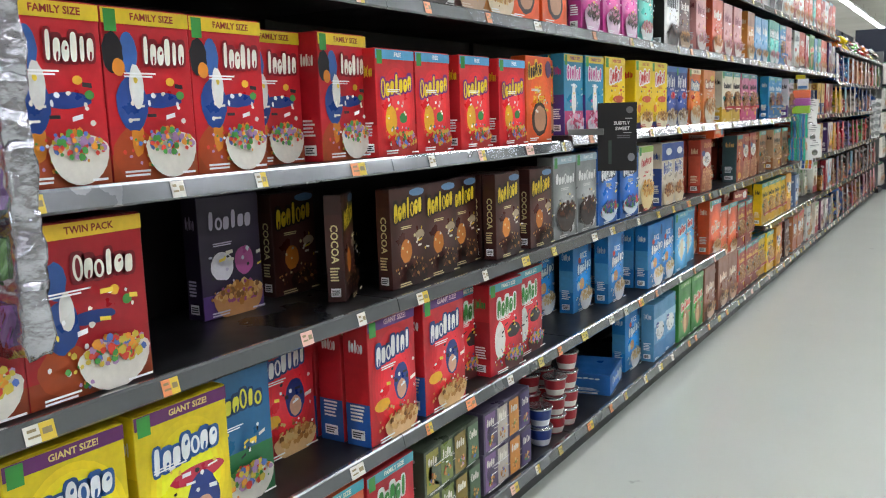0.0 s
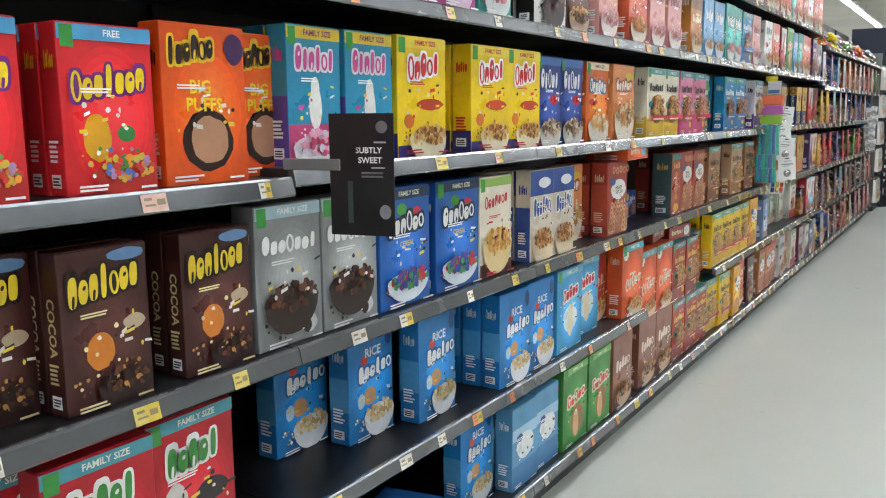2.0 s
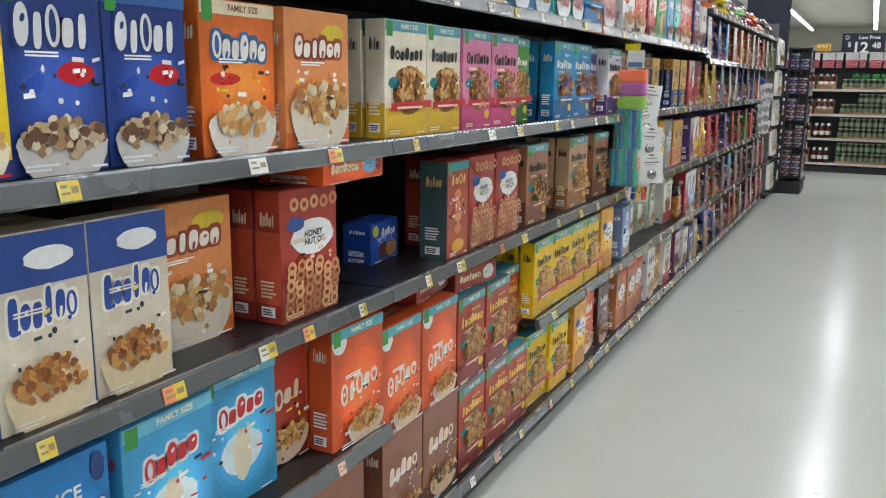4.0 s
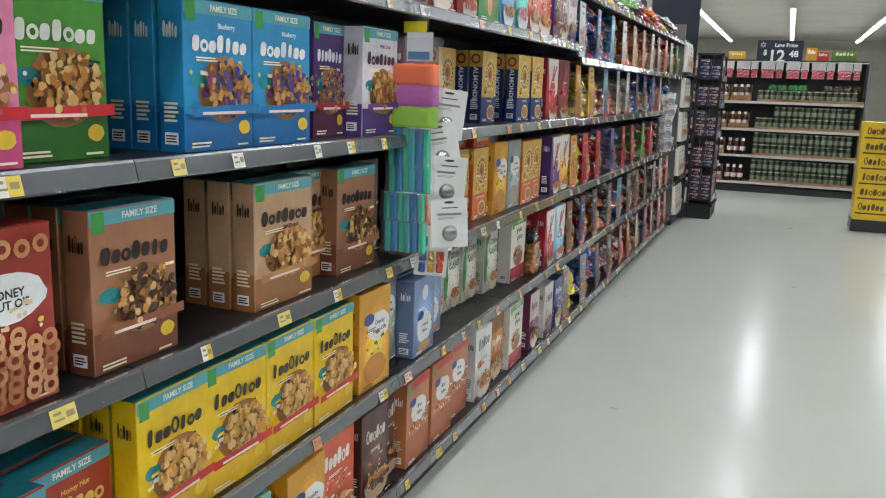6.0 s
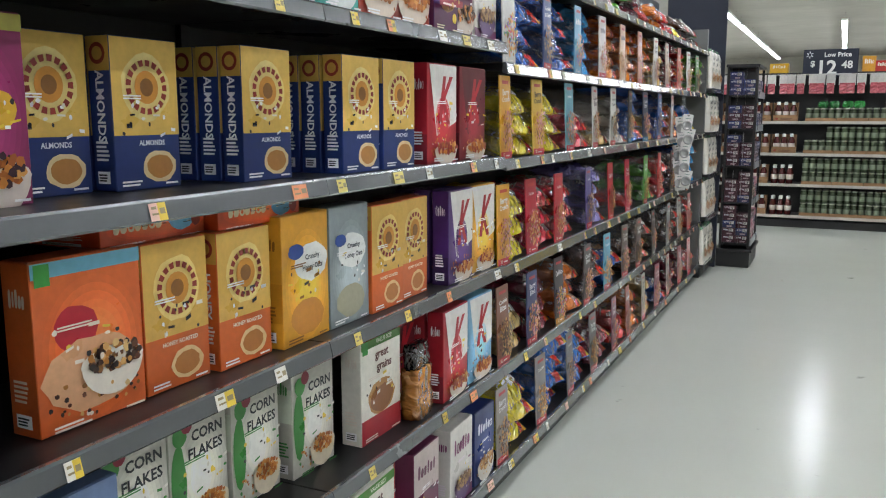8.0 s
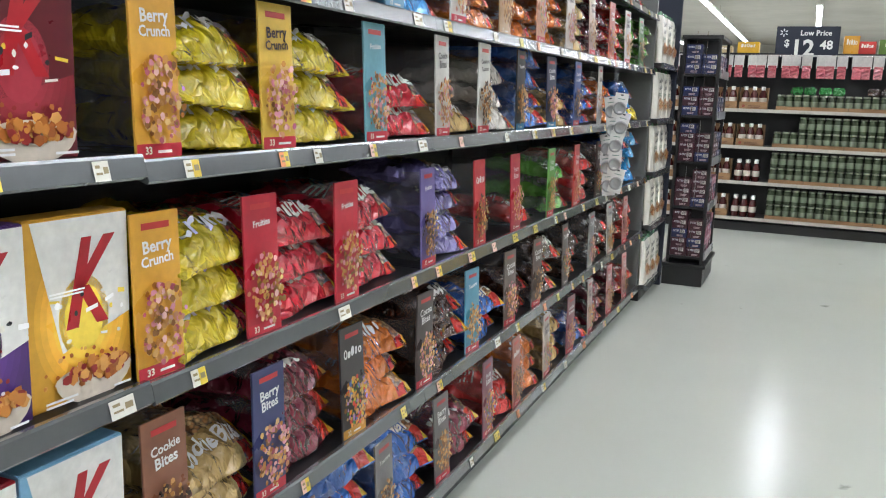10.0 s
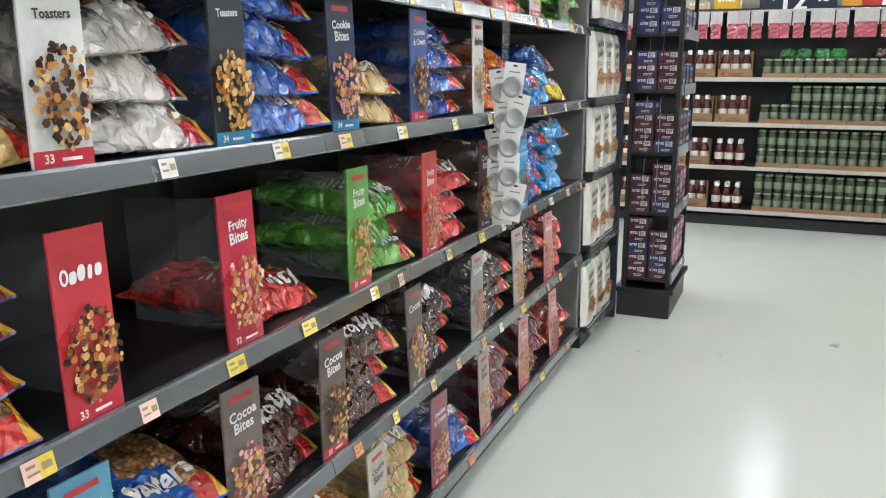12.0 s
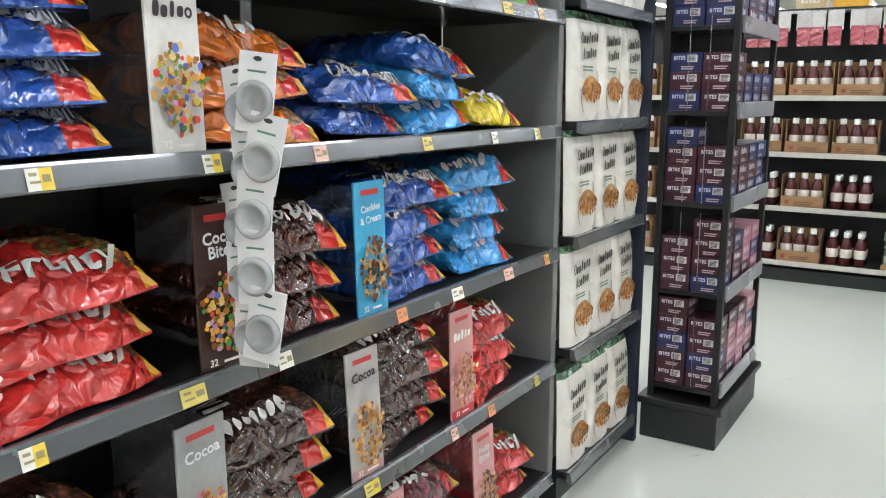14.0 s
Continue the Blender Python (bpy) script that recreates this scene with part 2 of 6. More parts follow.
# ---- printed art, laid out in fractions of a face ----
class Art:
    """Collects flat shapes on a face that is w wide and h high, each a hair above the last."""

    def __init__(self, w, h, seed, face):
        self.w, self.h, self.face, self.rnd = w, h, face, random.Random(seed)
        self.bm, self.mats, self.names, self.k, self.text = bmesh.new(), [], {}, 0, []
        self.layers = {"front_print": self.bm}

    def use(self, name):
        """Draws what follows on a printed layer of its own."""
        if name not in self.layers:
            self.layers[name] = bmesh.new()
        self.bm = self.layers[name]

    def mat(self, h):
        if h not in self.names:
            self.names[h] = len(self.mats)
            self.mats.append(h if not isinstance(h, str) else ink(h))
        return self.names[h]

    def lift(self):
        self.k += 1
        return 0.0005 + 0.00022 * self.k

    def put(self, pts, col, up):
        poly(self.bm, [self.face @ Vector(((u - 0.5) * self.w, v * self.h, up)) for u, v in pts], self.mat(col))

    def rect(self, u0, v0, u1, v1, col, tilt=0.0):
        self.put([(u0, v0), (u1, v0 + tilt), (u1, v1 + tilt), (u0, v1)], col, self.lift())

    def oval(self, cu, cv, ru, rv, col, n=18, wob=0.0):
        up = self.lift()
        self.put([(cu + ru * math.cos(i * 2 * math.pi / n) * (1 + self.rnd.uniform(-wob, wob)), cv + rv * math.sin(i * 2 * math.pi / n) * (1 + self.rnd.uniform(-wob, wob))) for i in range(n)], col, up)

    def ring(self, cu, cv, ru, rv, t, col, n=14):
        up = self.lift()
        for i in range(n):
            a, b = i * 2 * math.pi / n, (i + 1) * 2 * math.pi / n
            self.put([(cu + ru * math.cos(a), cv + rv * math.sin(a)), (cu + ru * math.cos(b), cv + rv * math.sin(b)),
                      (cu + (ru - t) * math.cos(b), cv + (rv - t * self.w / self.h) * math.sin(b)), (cu + (ru - t) * math.cos(a), cv + (rv - t * self.w / self.h) * math.sin(a))], col, up)

    def blob(self, cu, cv, ru, rv, lean, col, up, square=0.55):
        """A rounded block, leaning a little."""
        pts = []
        for j in range(14):
            t = j * math.pi / 7 + 0.1
            c, q = math.cos(t), math.sin(t)
            c, q = math.copysign(abs(c) ** square, c), math.copysign(abs(q) ** square, q)
            pts.append((cu + ru * c + lean * q, cv + rv * q))
        self.put(pts, col, up)

    def marks(self, u0, v0, u1, v1, n, col, rise=0.0, edge=None):
        """A brand mark as a row of plain rounded blocks and rings, each with an outline behind."""
        n += 1
        st, tall, k = (u1 - u0) / n, v1 - v0, self.w / self.h
        low, mid, high = self.lift(), self.lift(), self.lift()
        last = None
        for i in range(n):
            cu, big = u0 + (i + 0.5) * st, i == 0 or i == n // 2
            kind = self.rnd.choice([q for q in ("ring", "bar", "oval", "low", "dome") if q != last])
            last = kind
            hh = tall * (0.54 if big else 0.46 if kind in ("bar", "dome") else 0.38)
            cv = v0 + rise * i / max(1, n - 1) + hh + tall * self.rnd.uniform(-0.03, 0.06)
            ru, lean = st * (0.50 if kind != "bar" else 0.30), 0.06 * st
            if edge:
                self.blob(cu, cv, ru + 0.02, hh + 0.02 * k + 0.004, lean, edge, low)
            if kind == "ring":
                self.ring(cu, cv, ru, hh, ru * 0.52, col)
            elif kind == "dome":
                self.blob(cu, cv - hh * 0.1, ru * 0.86, hh * 0.9, lean, col, mid, 0.7)
                if edge:
                    self.blob(cu, cv - hh * 0.62, ru * 0.26, hh * 0.36, lean, edge, high)
            elif kind == "oval":
                self.blob(cu, cv, ru * 0.94, hh, lean, col, mid, 0.9)
                if edge:
                    self.blob(cu + ru * 0.2, cv + hh * 0.3, ru * 0.3, hh * 0.2, lean, edge, high, 0.9)
            else:
                self.blob(cu, cv, ru * (0.9 if kind == "bar" else 0.8), hh, lean, col, mid, 0.6)

    def pile(self, cu, cv, ru, rv, cols, n=60, size=0.05):
        """A heap of cereal pieces: small rounded shapes and rings."""
        for i in range(n):
            a, r = self.rnd.uniform(0, 6.283), math.sqrt(self.rnd.random())
            c = self.rnd.choice(cols)
            s = size * self.rnd.uniform(0.6, 1.2)
            u, v = cu + ru * r * math.cos(a), cv + rv * r * math.sin(a)
            t = self.rnd.uniform(0, 3)
            k = self.w / self.h
            up = 0.0012 + 0.00012 * i + 0.0002 * self.k
            m = 6
            self.put([(u + s * math.cos(t + j * 6.283 / m) * self.rnd.uniform(0.7, 1.1), v + k * s * math.sin(t + j * 6.283 / m) * self.rnd.uniform(0.7, 1.1)) for j in range(m)], c, up)
        self.k += n // 2

    def bowl(self, cu, cv, ru, rv, col, cols, n=75):
        ru, rv = min(ru * 1.15, 0.96 - cu, cu - 0.03), rv * 1.2
        self.oval(cu, cv, ru * 1.02, rv * 0.55, col)
        up = self.lift()
        self.put([(cu + ru * math.cos(math.pi + i * math.pi / 12), cv + rv * 1.25 * math.sin(math.pi + i * math.pi / 12)) for i in range(13)], col, up)
        self.pile(cu, cv + rv * 0.18, ru * 0.86, rv * 0.5, cols, n, ru * 0.12)

    def bars(self, u0, v0, u1, v1, n, col):
        """Small print as plain bars."""
        up = self.lift()
        st = (v1 - v0) / n
        for i in range(n):
            e = u1 - self.rnd.uniform(0, 0.3) * (u1 - u0)
            self.put([(u0, v0 + i * st), (e, v0 + i * st), (e, v0 + (i + 0.55) * st), (u0, v0 + (i + 0.55) * st)], col, up)

    def word(self, text, u, v, height, col, turn=0.0):
        m = self.face @ Matrix.Translation(((u - 0.5) * self.w, v * self.h, self.lift() + 0.0006)) @ Matrix.Rotation(radians(turn), 4, "Z")
        me = words(text, height * self.h, m)
        me.materials.append(ink(col))
        self.text.append((text, me))


PROTO = {}


def carton(key, w, h, d, body, front, side, label, category="cereal box", name="cereal_box"):
    """A carton with folded top flaps, a printed front and printed sides; front(art) and side(art) draw on it. Front face at x = 0, base at z = 0."""
    ob = thing(name, label, category)
    bm = box(-d, 0, -w / 2, w / 2, 0, h, 0.0016)
    part("body", bm, ink(body), ob)
    bm = box(-d * 0.97, -d * 0.06, -w / 2 + 0.003, w / 2 - 0.003, h - 0.0005, h + 0.0012)
    part("top_flap", bm, ink(body), ob)
    art = Art(w, h, key, FRONT)
    front(art)
    for layer, bm in art.layers.items():
        if bm.faces:
            part(layer, bm, art.mats, ob)
        else:
            bm.free()
    for t, me in art.text:
        part("lettering", me, None, ob)
    s = Art(d, h, key + "s", Matrix.Translation((-d / 2, -w / 2, 0)) @ SIDE)
    side(s)
    for layer, bm in s.layers.items():
        if bm.faces:
            part("side_print" if layer == "front_print" else "side_panel_print" if layer == "panel" else "side_" + layer, bm, s.mats, ob)
        else:
            bm.free()
    for t, me in s.text:
        part("lettering", me, None, ob)
    ob.matrix_basis = pose(0, 0, -50)
    PROTO[key] = (ob, w, h, d, [0])
    return ob


# ---- the store's shell ----
def structure(name, bm, mat, label, category):
    ob = new(name, mesh_of(name, bm, mat))
    return tagged(ob, label, category, kind="structure")


structure("floor", box(-14, 14, -12, 60, -0.2, 0), M_FLOOR, "pale grey-green polished concrete store floor with scuffs", "floor")
structure("ceiling", box(-14, 14, -12, 60, 5.0, 5.2), M_CEIL, "dull beige-grey store ceiling above rows of strip lamps", "ceiling")
structure("wall_north", box(-14, 14, 60, 60.2, 0, 5), M_WALL, "plain beige store wall far off", "wall")
structure("wall_south", box(-14, 14, -12.2, -12, 0, 5), M_WALL, "plain beige store wall behind the aisle", "wall")
structure("wall_east", box(14, 14.2, -12, 60, 0, 5), M_WALL, "plain beige store wall beside the aisles", "wall")
structure("wall_west", box(-14.2, -14, -12, 60, 0, 5), M_WALL, "plain beige store wall behind the shelves", "wall")

# strip lamps in three rows
lamp = thing("strip_lamp", "long white fluorescent strip lamp hung under the ceiling", "ceiling lamp", "rows of strip lamps")
bm = box(-0.10, 0.10, -1.75, 1.75, 0.03, 0.10, 0.01)
part("housing", bm, M_WHITE, lamp)
part("diffuser", box(-0.075, 0.075, -1.72, 1.72, -0.01, 0.028, 0.012), M_LAMP, lamp)
for s in (-1.2, 1.2):
    part("hanger", box(-0.004, 0.004, s - 0.004, s + 0.004, 0.10, 0.40), M_STEEL, lamp)
first = True
for x in (-8.9, -5.6, -2.35, 0.95, 4.3, 7.6):
    for i in range(17):
        y = -9.9 + 3.95 * i
        if x == 0.95 and (9.0 < y < 34.0) and abs(y - 21.7) > 1.9 and y > 14:
            continue
        m = pose(x, y, 4.6)
        if first:
            lamp.matrix_basis = m
            first = False
        else:
            copy_thing(lamp, m)

# ---- gondola shelving ----
DEPTH = 0.46
LEVEL = {"T": 2.20, "a": 1.795, "b": 1.375, "c": 0.958, "d": 0.55, "e": 0.135}
TAG_COLS = ("e2cf72", "e9e7dd", "e9e7dd", "ef9a6a", "f2c7b8")


def shelf_board(parent, z, y0, y1, depth, rnd, tags=3):
    """A steel shelf with a sloping price channel and paper price tags."""
    bm = box(-depth, -0.012, y0 + 0.002, y1 - 0.002, z - 0.028, z, 0.002)
    sh = part("shelf", bm, M_SHELF, parent)
    bm = bmesh.new()
    prof = [(-0.012, z + 0.002), (0.0, z + 0.003), (0.004, z - 0.002), (0.012, z - 0.036), (0.008, z - 0.041), (-0.012, z - 0.036)]
    a = [bm.verts.new((x, y0 + 0.0015, q)) for x, q in prof]
    b = [bm.verts.new((x, y1 - 0.0015, q)) for x, q in prof]
    for i in range(len(prof)):
        j = (i + 1) % len(prof)
        bm.faces.new((a[i], b[i], b[j], a[j]))
    bm.faces.new(a[::-1])
    bm.faces.new(b)
    bmesh.ops.recalc_face_normals(bm, faces=bm.faces)
    part("price_channel", bm, M_RAIL, sh, "grey plastic price channel")
    n = rnd.randint(tags, tags + 2) if tags else 0
    for i in range(n):
        y = y0 + (y1 - y0) * (i + rnd.uniform(0.25, 0.75)) / n
        w = rnd.choice((0.034, 0.042, 0.058))
        bm = bmesh.new()
        two = rnd.random() < 0.45
        cols = [ink(rnd.choice(TAG_COLS)), ink("e6c84a"), ink("9a8a66")]
        def strip(u0, u1, v0, v1, up, k):
            p = lambda u, v: (0.0055 + 0.0085 * v + up, y + u * w, z - 0.003 - 0.034 * v)
            poly(bm, [p(u0, v0), p(u0, v1), p(u1, v1), p(u1, v0)], k)
        strip(-0.5, 0.5, 0.02, 0.98, 0.0012, 0)
        if two:
            strip(0.0, 0.5, 0.02, 0.98, 0.0020, 1)
        strip(-0.40, -0.1, 0.2, 0.35, 0.0028, 2)
        strip(0.08, 0.4, 0.3, 0.62, 0.0028, 2)
        strip(-0.40, 0.0, 0.55, 0.66, 0.0028, 2)
        part("price_tag", bm, cols, sh, "small paper price tag")
    return sh


def gondola(y0, y1, levels, rnd, depth=DEPTH, top=2.55, tags=3, name="gondola_shelf", label="black steel store shelving bay with grey price channels"):
    g = thing(name, label, "shelving", "run of shelving bays")
    part("back_panel", box(-depth - 0.04, -depth - 0.002, y0, y1, 0.0, top), M_BLACK, g)
    part("kick_plate", box(-depth, -0.05, y0 + 0.001, y1 - 0.001, 0.0, 0.09), M_BLACK, g)
    part("upright", box(-depth + 0.001, -depth + 0.02, y0 + 0.001, y0 + 0.03, 0.09, top - 0.01), M_SHELF, g)
    for z in levels:
        shelf_board(g, z, y0, y1, depth, rnd, tags)
    return g


R = random.Random(5)
STEP = 1.22
for i in range(-4, 6):
    lv = [LEVEL[k] for k in "Tabcde"]
    if i == 2:
        lv.remove(LEVEL["d"])
    if i < 0:
        lv = [q - (0.02 if q == LEVEL["b"] else 0) for q in lv]
    gondola(i * STEP, (i + 1) * STEP, lv, R)
BAG_LEVEL = {"T": 2.10, "a": 1.725, "b": 1.365, "c": 0.952, "d": 0.55, "e": 0.135}
ends = [7.32, 8.54, 9.76, 10.98, 12.40]
for i in range(4):
    gondola(ends[i], ends[i + 1], [BAG_LEVEL[k] for k in "Tabcde"], R, label="black steel shelving bay for bagged cereal with dividers")
structure("panel_end", box(-DEPTH, -0.012, 12.402, 12.44, 0.09, 2.3, 0.002), M_PANEL, "grey steel side panel closing the shelving run", "panel")
END_LEVEL = [1.775, 1.375, 0.985, 0.585, 0.125]
g = gondola(12.45, 13.12, END_LEVEL, R, depth=0.32, top=2.2, tags=0, label="narrow black shelving bay at the end of the run")
g.matrix_basis = pose(0.05, 0, 0)

# ---- carton designs ----
FRUIT = ["e2483a", "f2a23a", "4f9a4a", "5b79c4", "d9c04a", "b98fc0"]
OATS = ["c98f4a", "b5762f", "dba964", "8a5a28", "e0bb7c"]
COCOA = ["4a2a1c", "3a1f15", "6a3d28", "2a1611"]
FLAKE = ["d58a3c", "c06f2a", "e6a85a", "a85c28"]
PINKS = ["d88fa0", "b75a6c", "e8b7b4", "c98f6a"]
BERRY = ["c98f4a", "8a5a28", "7a3b6a", "3b3f86", "dba964"]


def design(key, w, h, d, body, label, banner=None, base=None, mark=("ffffff", None, 6, 0.68, 0.84, 0.0), bowl=None, spots=(), side="", side_band=None, small="ffffff", name="cereal_box", category="cereal box", words2=()):
    def front(a):
        if base:
            for v0, v1, c in base:
                a.rect(0.004, v0 + 0.003, 0.996, v1 - 0.003, c)
        a.use("burst")
        for i in range(6):
            k = 1 + 0.045 * (i + 1)
            tone = "".join("%02x" % min(255, int(int(body[q:q + 2], 16) * k + 3 * i)) for q in (0, 2, 4))
            if not base:
                a.oval(0.52, 0.45, 0.465 - 0.055 * i, 0.43 - 0.05 * i, tone, 28)
        a.use("picture")
        for cu, cv, ru, rv, c in spots:
            a.oval(cu, cv, ru, rv, c, 20, 0.06)
        a.use("top_banner")
        if banner:
            txt, bg, fg = banner
            a.rect(0.004, 0.905, 0.996, 0.992, bg)
            if txt:
                a.word(txt, 0.56, 0.948, 0.042, fg)
            a.rect(0.03, 0.86, 0.16, 0.985, "3f9a44" if bg != "3f9a44" else "ffffff")
        a.use("brand_mark")
        if mark:
            c, edge, n, v0, v1, rise = mark[:6]
            u0, u1 = mark[6:8] if len(mark) > 6 else (0.14, 0.86)
            a.marks(u0, v0, u1, v1, n, c, rise, edge)
        for t, u, v, hh, c in words2:
            a.word(t, u, v, hh, c)
        a.use("bowl_picture")
        if bowl:
            cu, cv, ru, rv, bc, cols = bowl
            a.pile(0.5, 0.17, 0.43, 0.12, cols + [small], 42, 0.024)
            a.bowl(cu, cv, ru, rv, bc, cols)
        a.use("small_print")
        rnd = a.rnd
        for i in range(14):
            c = rnd.choice([small, mark[0] if mark else small, "f0d24a", "2a2a2e", "e8e4da"])
            u, v = rnd.uniform(0.08, 0.86), rnd.uniform(0.34, 0.60)
            if i % 3 == 0:
                a.rect(u, v, u + rnd.uniform(0.06, 0.12), v + rnd.uniform(0.012, 0.03), c, rnd.uniform(-0.01, 0.02))
            else:
                a.oval(u, v, rnd.uniform(0.012, 0.03), rnd.uniform(0.01, 0.02), c, 8, 0.2)
        a.bars(0.14, 0.60, 0.5, 0.635, 2, small)
        a.bars(0.06, 0.03, 0.4, 0.075, 2, small)
        a.bars(0.72, 0.025, 0.94, 0.05, 1, small)

    def sidef(a):
        if side_band:
            v0, v1, c = side_band
            a.rect(0.01, v0, 0.99, v1, c)
        if side:
            a.word(side, 0.5, 0.55, 0.072, small, -90)
        else:
            a.use("brand_mark")
            a.marks(0.22, 0.74, 0.8, 0.84, 4, mark[0] if mark else small)
        a.use("panel")
        a.rect(0.2, 0.05, 0.75, 0.13, "ffffff")
        a.bars(0.25, 0.065, 0.7, 0.12, 3, "2a2a2a")
        a.bars(0.2, 0.2, 0.8, 0.34, 5, small)
    return carton(key, w, h, d, body, front, sidef, label, category, name)


# reds and browns
design("loops", 0.205, 0.335, 0.075, "c8202c", "red family-size carton of fruit-coloured ring cereal", ("FAMILY SIZE", "f2cf2e", "9a2a1a"), [(0.0, 0.16, "a8481c")], ("f4efe2", "8a1420", 5, 0.68, 0.83, 0.0, 0.42, 0.92), (0.66, 0.2, 0.32, 0.13, "efe9dd", FRUIT), [(0.26, 0.16, 0.24, 0.15, "b44a20"), (0.30, 0.26, 0.07, 0.12, "d8862a"), (0.60, 0.47, 0.25, 0.045, "23408a"), (0.27, 0.45, 0.17, 0.16, "274a92"), (0.27, 0.74, 0.10, 0.12, "3a66b0"), (0.33, 0.55, 0.08, 0.13, "ecebe6"), (0.10, 0.74, 0.11, 0.12, "17141a"), (0.15, 0.66, 0.07, 0.05, "e08a2a"), (0.83, 0.50, 0.05, 0.025, "4f9a4a"), (0.72, 0.58, 0.05, 0.025, "e8b23a")])
design("twin", 0.27, 0.335, 0.12, "a51a26", "large red twin-pack carton of fruit-coloured ring cereal", ("TWIN PACK", "e6bd35", "8a2a1a"), [(0.0, 0.15, "8f3a18")], ("f4efe2", "7a1220", 5, 0.66, 0.8, 0.0, 0.4, 0.9), (0.66, 0.2, 0.3, 0.14, "efe9dd", FRUIT), [(0.28, 0.18, 0.2, 0.14, "a6471e"), (0.52, 0.44, 0.2, 0.04, "1f3a76"), (0.28, 0.42, 0.14, 0.15, "22417f"), (0.27, 0.68, 0.08, 0.11, "33599a"), (0.33, 0.5, 0.06, 0.11, "dddcd6"), (0.12, 0.68, 0.11, 0.1, "17141a"), (0.82, 0.5, 0.04, 0.03, "4f9a4a"), (0.72, 0.57, 0.04, 0.03, "e8b23a")])
design("pebble", 0.19, 0.30, 0.05, "dc2a30", "bright red carton of crisp rice cereal with yellow lettering", ("FREE", "58a9d8", "ffffff"), None, ("f5d327", "7a2a80", 6, 0.55, 0.72, 0.06, 0.1, 0.9), (0.62, 0.13, 0.3, 0.12, "c9342e", FRUIT), [(0.34, 0.34, 0.15, 0.14, "f0b02c"), (0.66, 0.36, 0.10, 0.05, "3d8f4a")], side_band=(0.3, 0.8, "b8242b"))
design("cocoa", 0.19, 0.30, 0.05, "43201c", "dark brown carton of chocolate rice cereal with yellow lettering", None, None, ("f3d232", "1f0d0c", 6, 0.66, 0.86, 0.06, 0.08, 0.88), (0.64, 0.14, 0.3, 0.12, "2c1512", COCOA + ["c98f4a"]), [(0.40, 0.36, 0.16, 0.12, "d8802c"), (0.8, 0.5, 0.13, 0.05, "b9a58a"), (0.75, 0.94, 0.22, 0.04, "6b93bf")], small="e8d9a0", side_band=(0.3, 0.82, "4c2620"), side="COCOA")
design("puffs", 0.22, 0.32, 0.06, "ea5a1c", "orange carton of big peanut butter puffs", None, None, ("2a1410", "f3c52c", 5, 0.74, 0.9, 0.05, 0.06, 0.6), None, [(0.5, 0.28, 0.30, 0.20, "33201a"), (0.52, 0.28, 0.23, 0.15, "b98a6a"), (0.86, 0.86, 0.12, 0.10, "4a2a5a")], words2=[("BIG", 0.42, 0.61, 0.085, "f6d32b"), ("PUFFS", 0.46, 0.50, 0.085, "f6d32b")])
design("llama", 0.19, 0.325, 0.06, "2f8fb3", "teal and purple carton of pink ring cereal", ("FAMILY SIZE", "e9c93a", "8a2a6a"), [(0.0, 0.30, "c94a7c")], ("d94f9a", "f1eff2", 5, 0.68, 0.84, 0.0), (0.5, 0.13, 0.44, 0.14, "f0eaf0", ["e05a8a", "c8325f", "f0a8c0", "d9d3e0"]), [(0.5, 0.42, 0.12, 0.16, "f0eee8"), (0.5, 0.56, 0.08, 0.08, "f0eee8")], side_band=(0.0, 0.5, "5a3f8f"))
design("waffle", 0.235, 0.33, 0.07, "f2cf1e", "yellow family-size carton of small waffle cereal", ("FAMILY SIZE", "f7e04a", "c8202c"), [(0.0, 0.10, "33307a")], ("d8252e", "ffffff", 4, 0.63, 0.82, 0.06, 0.2, 0.84), (0.58, 0.15, 0.4, 0.14, "f4e9c8", OATS + ["e6c072"]), [(0.66, 0.44, 0.28, 0.05, "c9462e"), (0.22, 0.3, 0.1, 0.06, "d8742e")], side_band=(0.0, 0.2, "33307a"), small="c8202c")
design("pops", 0.195, 0.32, 0.065, "243f86", "deep blue carton of toaster-pastry cereal", ("", "3d6fb4", "ffffff"), None, ("f2f2f2", "243f86", 4, 0.64, 0.84, 0.0, 0.12, 0.86), (0.5, 0.16, 0.44, 0.16, "d9d5ce", ["c9b08a", "a5845a", "e3d6bd", "6b4a34"]), [(0.7, 0.52, 0.2, 0.06, "c8202c")])
design("mini", 0.24, 0.32, 0.07, "e3702a", "orange carton of mini cereal squares", ("FAMILY SIZE", "f0e2c0", "8a4a1a"), None, ("f5f1e8", "3a6aa0", 5, 0.62, 0.78, 0.0), (0.5, 0.2, 0.42, 0.18, "efe6d8", ["e6d2ac", "c98f4a", "d8a86a"]), [(0.3, 0.5, 0.2, 0.04, "c8302a")], side_band=(0.0, 0.3, "c2551e"))
design("minib", 0.27, 0.32, 0.07, "ea9658", "pale orange carton of toasted square cereal", None, [(0.0, 0.12, "d0642a")], ("f6ede0", "a3482a", 5, 0.66, 0.8, 0.0), (0.5, 0.28, 0.44, 0.24, "e9ddc8", ["e6d2ac", "c98f4a", "d8a86a", "b5763a"]), [(0.74, 0.84, 0.18, 0.07, "e9c93a")])


